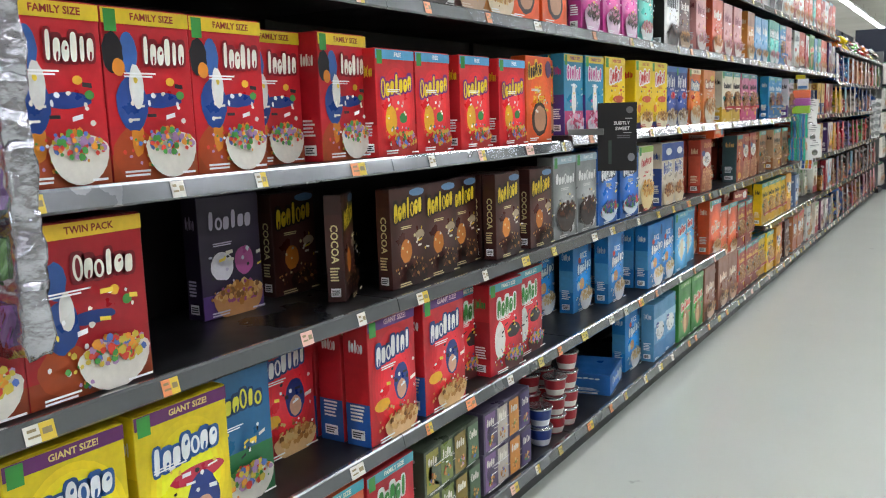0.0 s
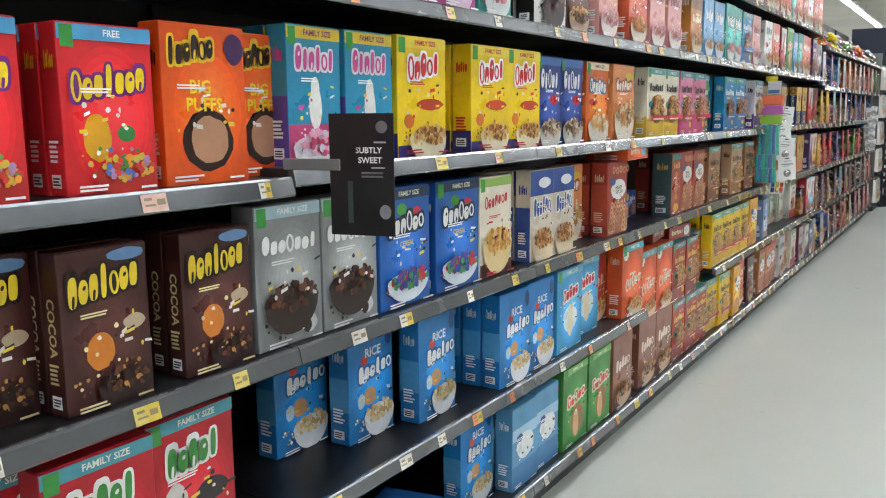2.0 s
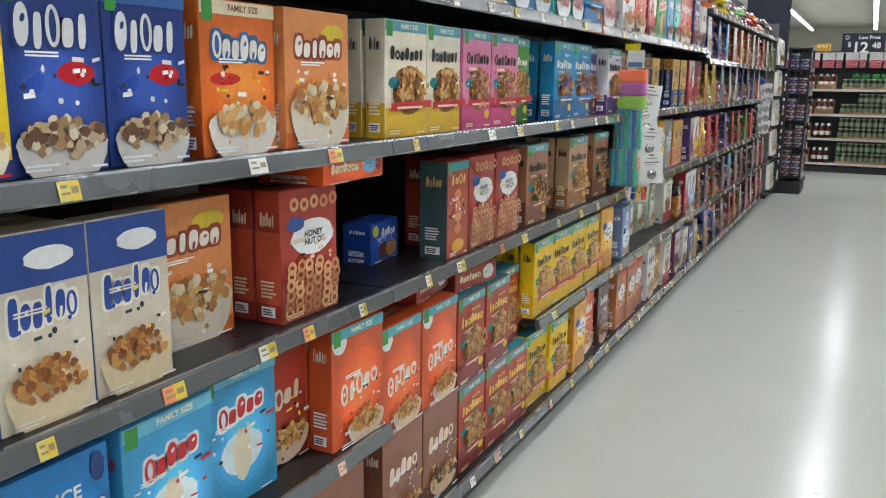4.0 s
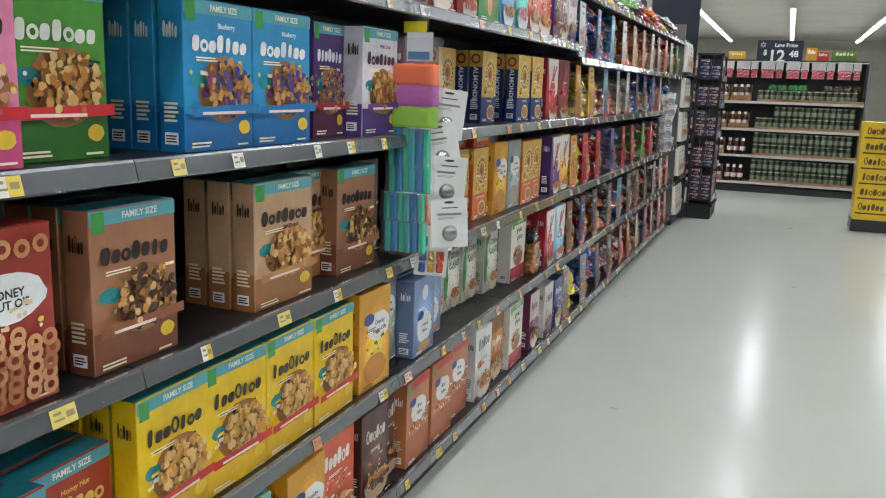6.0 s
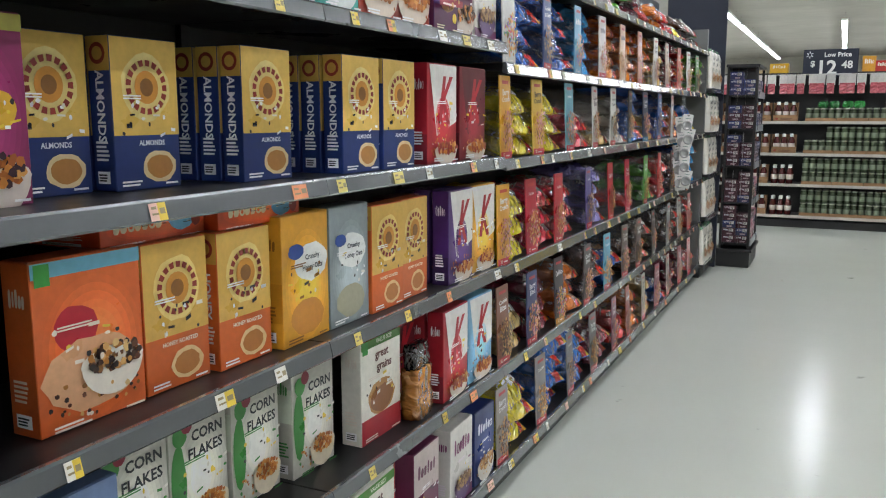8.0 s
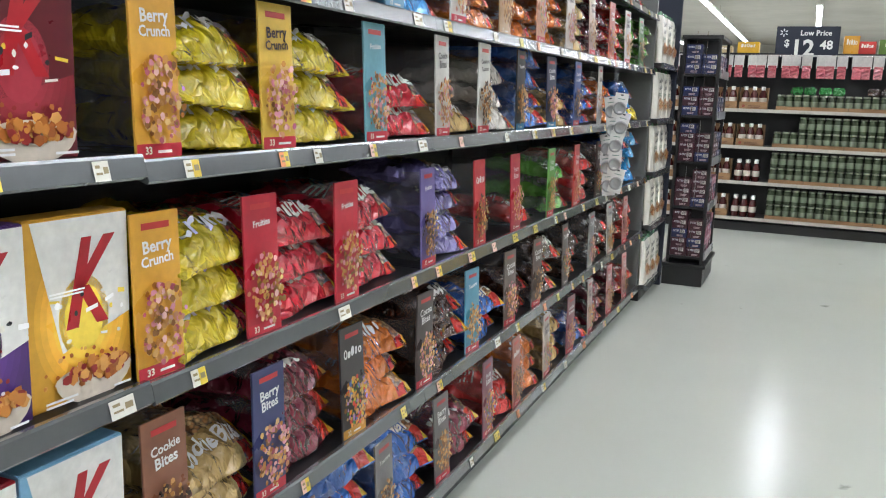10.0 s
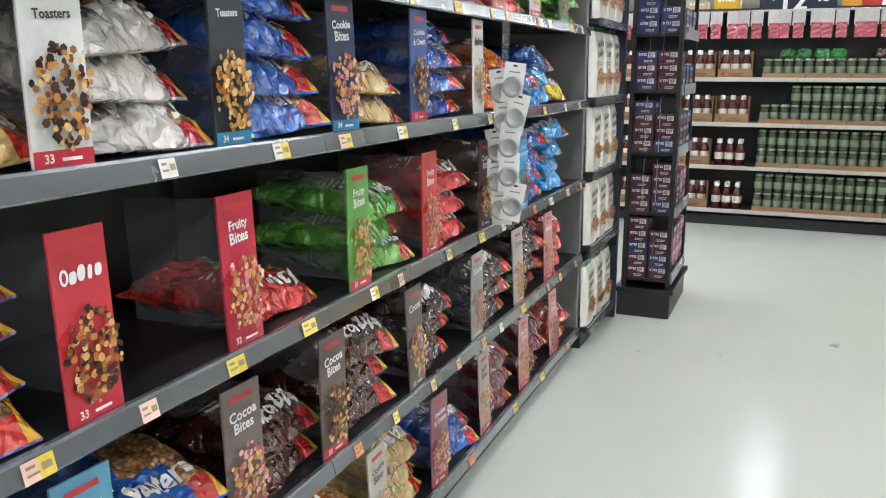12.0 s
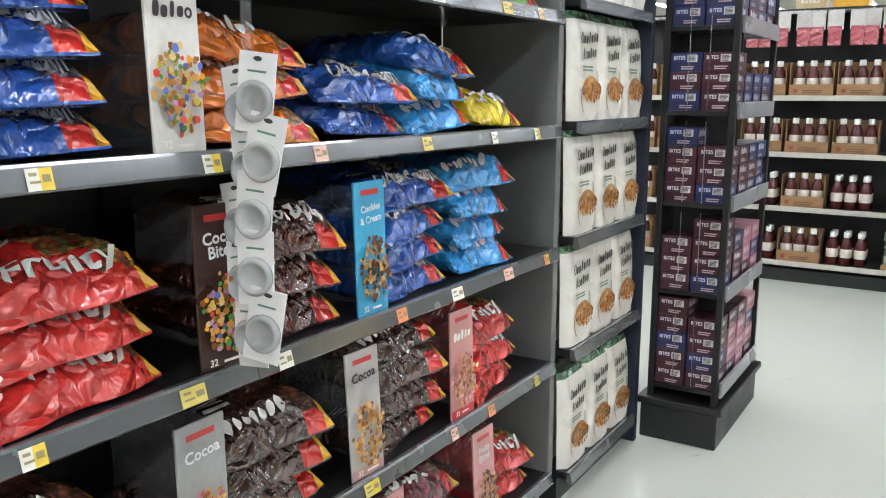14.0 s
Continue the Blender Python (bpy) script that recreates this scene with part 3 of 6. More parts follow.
def ring_box(key, body, low, label, markc="2a2320", pile=OATS, band="c8262e", w=0.235, h=0.325):
    design(key, w, h, 0.065, body, label, ("FAMILY SIZE", "5aa7b4", "f4f0d8"), [(0.0, 0.26, low)], (markc, None, 6, 0.66, 0.77, 0.0, 0.1, 0.9), None, [(0.56, 0.41, 0.38, 0.22, "a87848"), (0.2, 0.47, 0.13, 0.05, "2f8f96"), (0.86, 0.15, 0.09, 0.05, "f0c838")], small="fff4d0", side_band=(0.0, 0.3, low))
    ob = PROTO[key][0]
    if key in ("rings_oat", "rings_multi", "rings_blue", "rings_honey"):
        b = Art(w, h, key + "w", FRONT)
        b.k = 40
        b.word({"rings_oat": "Oat Crunch", "rings_multi": "Multi Grain", "rings_blue": "Blueberry", "rings_honey": "Honey Nut"}[key], 0.55, 0.835 if key != "rings_oat" else 0.63, 0.036, markc)
        part("lettering", b.text[0][1], None, ob)
    for o in ob.children:
        if o.name.startswith("top_flap"):
            o.data.materials[0] = ink("2f93a0")
    a = Art(w, h, key + "p", FRONT)
    a.k = 14
    a.pile(0.56, 0.42, 0.34, 0.19, pile, 150, 0.042)
    a.k = 90
    a.rect(0.0, 0.235, 0.99, 0.30, band, 0.02)
    a.bars(0.14, 0.25, 0.8, 0.285, 1, "f2d9d0")
    part("cereal_picture", a.bm, a.mats, ob)


ring_box("rings_white", "efe6cf", "e8bd33", "white and yellow family-size carton of oat ring cereal")
ring_box("rings_pink", "e585ab", "d64f86", "pink family-size carton of oat ring cereal", pile=PINKS + OATS)
ring_box("rings_green", "4f9a35", "2f6f24", "green family-size carton of apple oat ring cereal", "f4f4e8")
ring_box("rings_blue", "2a93c8", "1a6fae", "bright blue family-size carton of blueberry oat rings", "f4f4f0", BERRY, "1f7ab8", 0.25)
ring_box("rings_navy", "46286a", "5a1f4a", "dark purple carton of oat ring cereal", "f0ecf2", BERRY, "a8283a", 0.17)
ring_box("rings_multi", "e9e4ea", "5c3a86", "white and purple family-size carton of mixed oat rings", "2b2330", OATS, "6b3f8f", 0.24)
ring_box("rings_oat", "c9a27c", "a8703f", "tan carton of crunchy oat ring cereal with a bowl picture", "33241a", OATS, "c08a52", 0.27)
ring_box("rings_brown", "a87454", "7f4a30", "brown carton of chocolate oat ring cereal", "2a1a14", COCOA + OATS, "93563a", 0.24)
ring_box("rings_honey", "b5402c", "8f2a22", "red-brown carton of honey nut oat rings", "f3cf62", OATS, "a8362a", 0.235)
ring_box("rings_yellow", "f0c818", "e3b40f", "yellow family-size carton of plain oat rings", "2a2418", ["e9c27a", "d9a04a"], "c8302a", 0.235)
design("square_red", 0.25, 0.34, 0.075, "b8402f", "brick-red carton of square cereal with a blue corner", ("FAMILY SIZE", "3f9fb0", "f0eed0"), [(0.0, 0.2, "8f2c22")], ("f0d8c0", None, 4, 0.4, 0.56, 0.08), (0.6, 0.2, 0.36, 0.13, "e6cdb0", OATS), [(0.14, 0.88, 0.13, 0.09, "f0f0ee")])
design("square_orange", 0.25, 0.34, 0.075, "d85a2a", "orange-red carton of cinnamon square cereal", ("FAMILY SIZE", "4fb0c0", "f0eed0"), None, ("f2e6d4", None, 4, 0.35, 0.52, 0.08), (0.6, 0.14, 0.36, 0.12, "e6cdb0", OATS), [(0.14, 0.88, 0.13, 0.09, "f0f0ee")])
design("square_blue", 0.25, 0.335, 0.07, "3f9fd0", "light blue carton of rice square cereal", ("FAMILY SIZE", "6fc0d8", "f0f0e0"), None, ("d8303a", "f0f4f4", 4, 0.6, 0.74, 0.05, 0.2, 0.8), None, [(0.5, 0.38, 0.28, 0.16, "dcecf0"), (0.5, 0.36, 0.12, 0.2, "e9dcc0")])
design("square_green", 0.25, 0.34, 0.075, "3f8f3c", "green family-size carton of wheat square cereal", ("FAMILY SIZE", "7fbf6a", "f4f4e0"), None, ("e8443a", "dfe8c8", 4, 0.5, 0.64, 0.05), None, [(0.55, 0.3, 0.25, 0.2, "9a6a3a"), (0.5, 0.26, 0.12, 0.18, "d8b07a")])
design("square_brown", 0.25, 0.34, 0.075, "8f5c46", "brown carton of chocolate square cereal", None, [(0.0, 0.2, "6b3f30")], ("f2dcc8", None, 4, 0.5, 0.66, 0.05), (0.55, 0.2, 0.38, 0.13, "d8b898", OATS + COCOA), [])
design("crisp", 0.215, 0.33, 0.07, "1f7fc4", "bright blue carton of crisped rice with a white bowl", None, None, ("f4f6f4", "1f6ab0", 5, 0.52, 0.66, 0.06, 0.2, 0.95), (0.62, 0.2, 0.32, 0.14, "e9eef2", ["e9d8b0", "dcc28a", "c9a86a"]), [(0.34, 0.72, 0.08, 0.045, "d8483a"), (0.45, 0.38, 0.14, 0.08, "d9a070"), (0.26, 0.36, 0.08, 0.07, "b9d8ee"), (0.88, 0.88, 0.07, 0.09, "1a3f7a")], words2=[("RICE", 0.52, 0.78, 0.085, "f6f7f5")], side_band=(0.3, 0.6, "58a8d8"))
design("candy", 0.25, 0.335, 0.075, "1f5fae", "blue family-size carton of fruit candy cereal", ("FAMILY SIZE", "17304a", "e9e6c8"), None, ("f2f2ee", "1a2440", 5, 0.6, 0.76, 0.04), (0.5, 0.22, 0.36, 0.12, "dfe8f0", ["d8303a", "3f8f4a", "2f4f9a", "7a3f8f"]), [(0.42, 0.82, 0.1, 0.05, "4fa83f"), (0.72, 0.78, 0.09, 0.05, "d8304a"), (0.5, 0.16, 0.4, 0.08, "e8eef4")], words2=[("CEREAL", 0.5, 0.53, 0.045, "e9d070")])
design("kisses", 0.22, 0.335, 0.07, "8a8d8c", "silver-grey family-size carton of chocolate cereal in a brown bowl", ("FAMILY SIZE", "a9c4cc", "f2f4f2"), None, ("f4f4f2", None, 6, 0.66, 0.78, 0.0, 0.08, 0.92), (0.48, 0.32, 0.36, 0.16, "2c1c16", COCOA), [(0.78, 0.12, 0.12, 0.07, "c9cbc9"), (0.74, 0.1, 0.07, 0.05, "33221a")], small="e8e8e4")
design("cake", 0.21, 0.33, 0.065, "e8e0cc", "cream carton of golden cake cereal with a red mark", ("", "9abf5a", "ffffff"), [(0.0, 0.14, "4a241c")], ("cf2a34", "f2e9d4", 6, 0.68, 0.8, 0.05), (0.5, 0.32, 0.42, 0.2, "e0c890", ["d9a24a", "c98a34", "e6bd6a"]), [], small="cf2a34")
design("bun", 0.185, 0.33, 0.06, "d9cdb8", "cream and blue carton of honey bun cereal", None, [(0.72, 1.0, "284a94")], ("2a4a9a", "f2ede0", 5, 0.5, 0.68, 0.03), (0.5, 0.2, 0.42, 0.18, "e3cfa8", ["a8682f", "c98f4a", "8a4f22"]), [(0.6, 0.86, 0.26, 0.06, "f0f0ee")], small="f0e9d8", side_band=(0.0, 0.6, "2f4f9a"))
design("store_red", 0.23, 0.32, 0.075, "a83a2e", "red store-brand carton with a white oval", None, [(0.0, 0.3, "b0553c")], None, None, [(0.55, 0.62, 0.38, 0.14, "eff0ee"), (0.26, 0.74, 0.15, 0.055, "2f4f94")], side_band=(0.15, 0.7, "c9563f"), small="f0d8b8", words2=[("HONEY", 0.56, 0.645, 0.05, "3a3a40"), ("NUT O'S", 0.58, 0.585, 0.05, "3a3a40")])
# the dark teal side band paints the shadow on this carton's side
design("hearts", 0.16, 0.32, 0.10, "9f3f2c", "deep red-brown carton, side painted in dark teal shade, teal flap", ("", "2a8f96", "ffffff"), [(0.0, 0.3, "a84a2c")], ("e9b56a", None, 3, 0.76, 0.86, 0.0), None, [(0.5, 0.66, 0.16, 0.05, "d98a4a"), (0.5, 0.54, 0.16, 0.05, "d98a4a"), (0.5, 0.42, 0.16, 0.05, "d98a4a"), (0.5, 0.3, 0.16, 0.05, "d98a4a"), (0.5, 0.12, 0.3, 0.07, "e6b43a")], side_band=(0.0, 1.0, "3f5658"))
design("tart", 0.20, 0.13, 0.10, "244fa8", "small blue carton of frosted toaster pastries", None, None, ("f2f4f4", None, 4, 0.62, 0.82, 0.0, 0.35, 0.85), None, [(0.45, 0.28, 0.2, 0.2, "5a3424"), (0.72, 0.28, 0.2, 0.22, "a8764a"), (0.15, 0.8, 0.1, 0.14, "cfd04a")], name="pastry_box", category="pastry box")
design("captain_red", 0.235, 0.365, 0.085, "c8242e", "red giant-size carton of corn cereal with a purple top stripe", ("GIANT SIZE!", "5a2f7a", "f2cfd8"), None, ("f2f2f2", "23407f", 6, 0.62, 0.78, 0.05), (0.6, 0.12, 0.34, 0.1, "e9c08a", OATS), [(0.66, 0.42, 0.16, 0.16, "2a3f86"), (0.66, 0.36, 0.1, 0.08, "d9a88a"), (0.24, 0.3, 0.16, 0.05, "e9b02e")], side_band=(0.0, 0.34, "2a5fae"))
design("captain_yellow", 0.245, 0.335, 0.085, "ecd21e", "yellow giant-size carton of berry corn cereal with a purple stripe", ("GIANT SIZE!", "6a2a6a", "f2dc8a"), None, ("eef2f6", "2a5a9a", 6, 0.58, 0.74, 0.05), None, [(0.62, 0.48, 0.3, 0.06, "c8304a"), (0.66, 0.28, 0.18, 0.2, "2a3f86"), (0.66, 0.22, 0.11, 0.1, "d9a88a"), (0.24, 0.16, 0.2, 0.1, "d8483a")], side_band=(0.0, 0.6, "d8bd18"))
design("fruit_red", 0.235, 0.33, 0.075, "c0222e", "red family-size carton of fruit shape cereal", ("FAMILY SIZE", "4f9fae", "f0f0e0"), None, ("3f8f3f", "f2f2ee", 4, 0.6, 0.8, 0.04, 0.2, 0.8), (0.66, 0.14, 0.3, 0.12, "5a2a2a", FRUIT), [(0.28, 0.36, 0.16, 0.2, "eceae4"), (0.7, 0.42, 0.2, 0.08, "3a3438")], side_band=(0.2, 0.6, "a01a28"))
design("monster", 0.21, 0.32, 0.06, "2a1c38", "dark purple carton of marshmallow cereal", None, [(0.0, 0.2, "5a3a80")], ("c9c0d8", None, 5, 0.72, 0.86, 0.0), (0.55, 0.16, 0.38, 0.14, "c98f5a", OATS + ["a04f8a"]), [(0.34, 0.42, 0.18, 0.12, "e4e0ea"), (0.7, 0.44, 0.16, 0.12, "b04f90")], small="c9c0d8")
design("teal_kids", 0.20, 0.33, 0.07, "2a6a9a", "blue and green carton of coloured cereal", None, [(0.0, 0.4, "2f7a4a")], ("e9e24a", "1a3f6a", 5, 0.7, 0.84, 0.0), (0.5, 0.18, 0.4, 0.14, "e9e6da", FRUIT), [])
design("almonds", 0.185, 0.315, 0.062, "20356f", "blue and yellow carton of honey oat clusters with almonds", None, [(0.36, 1.0, "dcb55a")], None, None, [(0.5, 0.68, 0.36, 0.22, "e9d488"), (0.66, 0.15, 0.26, 0.11, "e3cda0"), (0.66, 0.15, 0.2, 0.08, "b9803f")], side="ALMONDS", words2=[("ALMONDS", 0.55, 0.31, 0.036, "e9edf4")], side_band=(0.78, 1.0, "d2a850"))
design("honey", 0.185, 0.315, 0.062, "d2652a", "orange carton of honey roasted oat clusters", None, [(0.36, 1.0, "dcb055")], None, None, [(0.5, 0.68, 0.36, 0.22, "e9d080"), (0.62, 0.15, 0.26, 0.11, "e8c894"), (0.62, 0.15, 0.2, 0.08, "b9783a")], side="HONEY", words2=[("HONEY ROASTED", 0.52, 0.31, 0.03, "f4e9d4")], side_band=(0.78, 1.0, "d0a048"))
for k, c in (("almonds", "8f2f22"), ("honey", "8f2f22")):
    ob, w, h, d, n = PROTO[k]
    a = Art(w, h, k + "sun", FRONT)
    a.k = 12
    for i in range(17):
        t = i * 2 * math.pi / 17
        a.put([(0.5 + ru * math.cos(t + o), 0.68 + ru * 0.585 * math.sin(t + o)) for ru, o in ((0.24, -0.12), (0.31, -0.12), (0.31, 0.12), (0.24, 0.12))], c, 0.004)
    a.oval(0.5, 0.68, 0.18, 0.11, "d28f34")
    a.oval(0.5, 0.68, 0.10, 0.06, "8a5a24")
    part("sun_print", a.bm, a.mats, ob)
    s = Art(d, h, k + "ss", Matrix.Translation((-d / 2, -w / 2, 0)) @ SIDE)
    s.k = 8
    s.ring(0.5, 0.89, 0.36, 0.07, 0.13, c)
    part("side_sun", s.bm, s.mats, ob)


def slash(key, body, label, low="7a1f2a", w=0.215, stroke="b8202c", paper="ecebe6"):
    design(key, w, 0.32, 0.06, body, label, None, None, None, (0.58, 0.13, 0.34, 0.1, "e9dccb", FLAKE + ["9a2a2a"]), [], side_band=(0.0, 0.3, low))
    ob = PROTO[key][0]
    a = Art(w, 0.32, key + "k", FRONT)
    a.k = 4
    a.put([(0.06, 0.99), (0.99, 0.99), (0.99, 0.42), (0.30, 0.28)], paper, 0.0016)
    a.put([(0.34, 0.40), (0.46, 0.40), (0.62, 0.88), (0.52, 0.88)], stroke, 0.0022)
    a.put([(0.42, 0.60), (0.74, 0.88), (0.86, 0.88), (0.50, 0.58)], stroke, 0.0022)
    a.put([(0.46, 0.62), (0.58, 0.62), (0.76, 0.40), (0.64, 0.40)], stroke, 0.0022)
    part("slash_print", a.bm, a.mats, ob)


slash("slim_red", "a8222e", "red and white carton of strawberry flakes")
slash("slim_purple", "4a2a6a", "purple and white carton of berry flakes", "37204f")
slash("slim_yellow", "dba53a", "yellow and white carton of honey flakes", "b9802a")
slash("slim_blue", "7fb4d4", "pale blue and white carton of vanilla flakes", "4f8fb8")
slash("slim_dark", "7a1c28", "dark red carton of berry flakes", "56141e", paper="5f1822")
design("raisin", 0.19, 0.33, 0.065, "8a2a5c", "purple-pink carton of raisin bran flakes", ("", "a8a04a", "ffffff"), None, None, (0.5, 0.16, 0.44, 0.15, "e3d6cc", FLAKE + ["3a1f2a"]), [(0.72, 0.5, 0.16, 0.1, "e9b83a")], words2=[("Raisin", 0.45, 0.78, 0.09, "f0ede8"), ("Bran", 0.45, 0.67, 0.09, "f0ede8")])
design("fiber", 0.245, 0.32, 0.075, "d8662e", "orange carton of bran squares with a white bowl", ("", "6fb0c8", "ffffff"), None, None, (0.66, 0.34, 0.3, 0.14, "efe6d8", COCOA + OATS), [(0.36, 0.58, 0.2, 0.14, "c8283a"), (0.5, 0.3, 0.46, 0.22, "e9b083")], small="f4e6d4")
design("crunchy", 0.21, 0.33, 0.085, "dfa02e", "golden store-brand carton of crunchy honey oats", None, None, None, None, [(0.6, 0.62, 0.36, 0.15, "f0f0ec"), (0.28, 0.72, 0.16, 0.06, "2a4a94"), (0.5, 0.2, 0.36, 0.14, "c9842a")], words2=[("Crunchy", 0.62, 0.66, 0.042, "2f3340"), ("Honey Oats", 0.62, 0.58, 0.042, "2f3340")], small="8a5a1a", side_band=(0.2, 0.5, "c98a24"))
design("crunchy_grey", 0.20, 0.33, 0.075, "8f9a9c", "grey store-brand carton of crunchy oats with almonds", None, None, None, None, [(0.56, 0.62, 0.36, 0.15, "eef0ec"), (0.26, 0.72, 0.14, 0.05, "2a4a94"), (0.5, 0.2, 0.36, 0.14, "a8a48a")], words2=[("Crunchy", 0.58, 0.66, 0.042, "2f3340"), ("Honey Oats", 0.58, 0.58, 0.042, "2f3340")])
design("cornflakes", 0.195, 0.32, 0.07, "c6c4b8", "white carton of corn flakes with a green curl", None, None, None, (0.66, 0.2, 0.34, 0.13, "e9dcc0", FLAKE), [(0.14, 0.45, 0.12, 0.3, "3f8a3f"), (0.18, 0.8, 0.12, 0.08, "3f8a3f"), (0.3, 0.86, 0.09, 0.06, "8a2438")], words2=[("CORN", 0.64, 0.76, 0.085, "23282a"), ("FLAKES", 0.6, 0.63, 0.085, "23282a")], small="3f8a3f", side_band=(0.5, 0.8, "cfd8c4"))
design("grains", 0.235, 0.325, 0.07, "ece8dc", "white carton of whole grain cereal, green top, red base", ("VALUE SIZE", "4f8a34", "e8f0d8"), [(0.0, 0.24, "a8222e")], None, None, [(0.5, 0.4, 0.34, 0.17, "b9874a"), (0.5, 0.38, 0.28, 0.13, "8f5a30")], words2=[("great", 0.5, 0.82, 0.085, "5a2a24"), ("grains", 0.56, 0.70, 0.085, "5a2a24")], small="f2e6d8")
design("frosted", 0.20, 0.29, 0.07, "6f86ad", "grey-blue store-brand carton of frosted flakes", None, None, None, None, [(0.5, 0.34, 0.36, 0.2, "e9ecee"), (0.3, 0.52, 0.16, 0.06, "2a4a94"), (0.5, 0.8, 0.14, 0.1, "e2e4e8"), (0.5, 0.1, 0.3, 0.07, "c98f4a")], words2=[("Frosted", 0.5, 0.38, 0.05, "33405a"), ("Flakes", 0.5, 0.3, 0.05, "33405a")])
design("bran", 0.215, 0.325, 0.07, "c07848", "tan store-brand carton of bran flakes", ("", "c8302a", "ffffff"), [(0.0, 0.35, "a85c30")], None, None, [(0.52, 0.62, 0.34, 0.15, "eeeeea"), (0.26, 0.74, 0.14, 0.05, "2a4a94")], words2=[("Bran", 0.54, 0.66, 0.05, "5a3a24"), ("Flakes", 0.54, 0.58, 0.05, "5a3a24")])
design("wholegrain", 0.215, 0.325, 0.065, "e4e4de", "white carton of whole grain flakes", None, [(0.0, 0.06, "c8302a")], ("6b7076", None, 4, 0.7, 0.86, 0.03), (0.5, 0.22, 0.42, 0.16, "d8d4c8", FLAKE), [(0.3, 0.5, 0.2, 0.05, "c8302a")], small="8a8a86")
design("dark_choc", 0.2, 0.32, 0.065, "4f2c22", "dark brown carton of chocolate wheat cereal", None, None, ("efe6da", None, 5, 0.66, 0.8, 0.0), (0.5, 0.2, 0.4, 0.15, "c9a88a", COCOA + OATS), [], small="e0d0bc")
design("grape", 0.20, 0.30, 0.07, "dcd8d0", "white carton of crunchy wheat and barley nuggets", None, [(0.0, 0.14, "6a2a5a")], ("7a2f5f", None, 5, 0.66, 0.84, 0.0), (0.5, 0.26, 0.34, 0.14, "5a3a6a", ["8a6a4a", "b08a5f", "6b4a30"]), [], small="e8dce4")
design("navy_cake", 0.19, 0.29, 0.07, "1f2f66", "navy carton of cracked grain cereal", None, None, ("e4e6ee", None, 5, 0.68, 0.82, 0.0), (0.5, 0.24, 0.36, 0.16, "dcd4c8", OATS), [])
design("purple_oat", 0.19, 0.31, 0.07, "6a2a4a", "plum carton of raisin bran clusters", None, [(0.5, 1.0, "c9b8b4")], ("6a2a4a", None, 5, 0.68, 0.82, 0.0), (0.5, 0.22, 0.4, 0.15, "d9c8b8", FLAKE + COCOA), [])
design("magenta", 0.215, 0.33, 0.06, "b83a86", "magenta carton of filled cereal squares", ("", "8a2a66", "ffffff"), None, ("f0eef2", "8a2a66", 5, 0.62, 0.8, 0.03), (0.5, 0.22, 0.34, 0.17, "e8c8dc", COCOA + ["d98aa8"]), [])
design("teal", 0.20, 0.33, 0.065, "46a89c", "mint green carton of light cereal", None, None, ("f2f4f2", "2a7a70", 5, 0.6, 0.8, 0.0), (0.5, 0.2, 0.36, 0.14, "e4ece8", PINKS), [])
design("monochrome", 0.27, 0.33, 0.07, "dedcd6", "white carton of cocoa granola with black marks", None, None, ("1f1c1c", None, 5, 0.6, 0.8, 0.0), (0.55, 0.22, 0.3, 0.16, "3a2a24", COCOA), [(0.18, 0.8, 0.12, 0.1, "26221f")], small="26221f", side_band=(0.0, 1.0, "26231f"))
design("sky", 0.20, 0.32, 0.07, "6aa6d0", "light blue carton of honey cereal", None, [(0.0, 0.3, "3f7fb4")], ("f2f2ee", None, 5, 0.64, 0.8, 0.0), (0.5, 0.2, 0.36, 0.14, "e4e8ec", OATS), [])
design("coral", 0.22, 0.33, 0.07, "d8603f", "coral red carton of cinnamon cereal", None, [(0.0, 0.25, "b04530")], ("f4ece0", None, 5, 0.64, 0.8, 0.0), (0.5, 0.22, 0.4, 0.15, "eedcc8", FLAKE), [])
design("blush", 0.21, 0.33, 0.065, "d89a94", "pale pink carton of strawberry cereal", None, [(0.0, 0.25, "b86a68")], ("8f2f3a", None, 5, 0.64, 0.8, 0.0), (0.5, 0.22, 0.4, 0.15, "f0e4dc", PINKS), [])
design("amber", 0.21, 0.33, 0.065, "c8823a", "amber carton of granola cereal", None, [(0.7, 1.0, "8a5a2a")], ("f2ead8", None, 5, 0.5, 0.62, 0.0), (0.5, 0.2, 0.4, 0.15, "e8d4b4", OATS), [])
design("flat_orange", 0.30, 0.07, 0.19, "dd5524", "orange carton lying flat on top of other boxes", None, None, ("f0d8b0", None, 6, 0.35, 0.7, 0.0, 0.1, 0.55), None, [(0.75, 0.5, 0.13, 0.3, "6fb0d8"), (0.9, 0.5, 0.05, 0.25, "8f2f22")])
design("flat_red", 0.30, 0.075, 0.22, "98352a", "red-brown carton lying flat on top of other boxes", None, [(0.0, 0.9, "a8402f")], ("f0d8b0", None, 6, 0.35, 0.7, 0.0, 0.1, 0.6), None, [(0.8, 0.5, 0.14, 0.36, "e8e8e4")])
design("flat_blue", 0.30, 0.10, 0.24, "2a6ab0", "blue carton lying flat on the bottom shelf", None, None, ("f0f2f2", None, 5, 0.4, 0.75, 0.0), None, [(0.8, 0.4, 0.14, 0.3, "c9d8e6")])
design("gingham", 0.20, 0.31, 0.07, "5f9fc8", "blue checked store-brand carton of rice cereal", None, [(0.0, 0.3, "3f7fb0"), (0.6, 0.75, "a8cfe4")], None, None, [(0.5, 0.5, 0.34, 0.16, "eef0ee"), (0.28, 0.62, 0.12, 0.05, "2a4a94")])
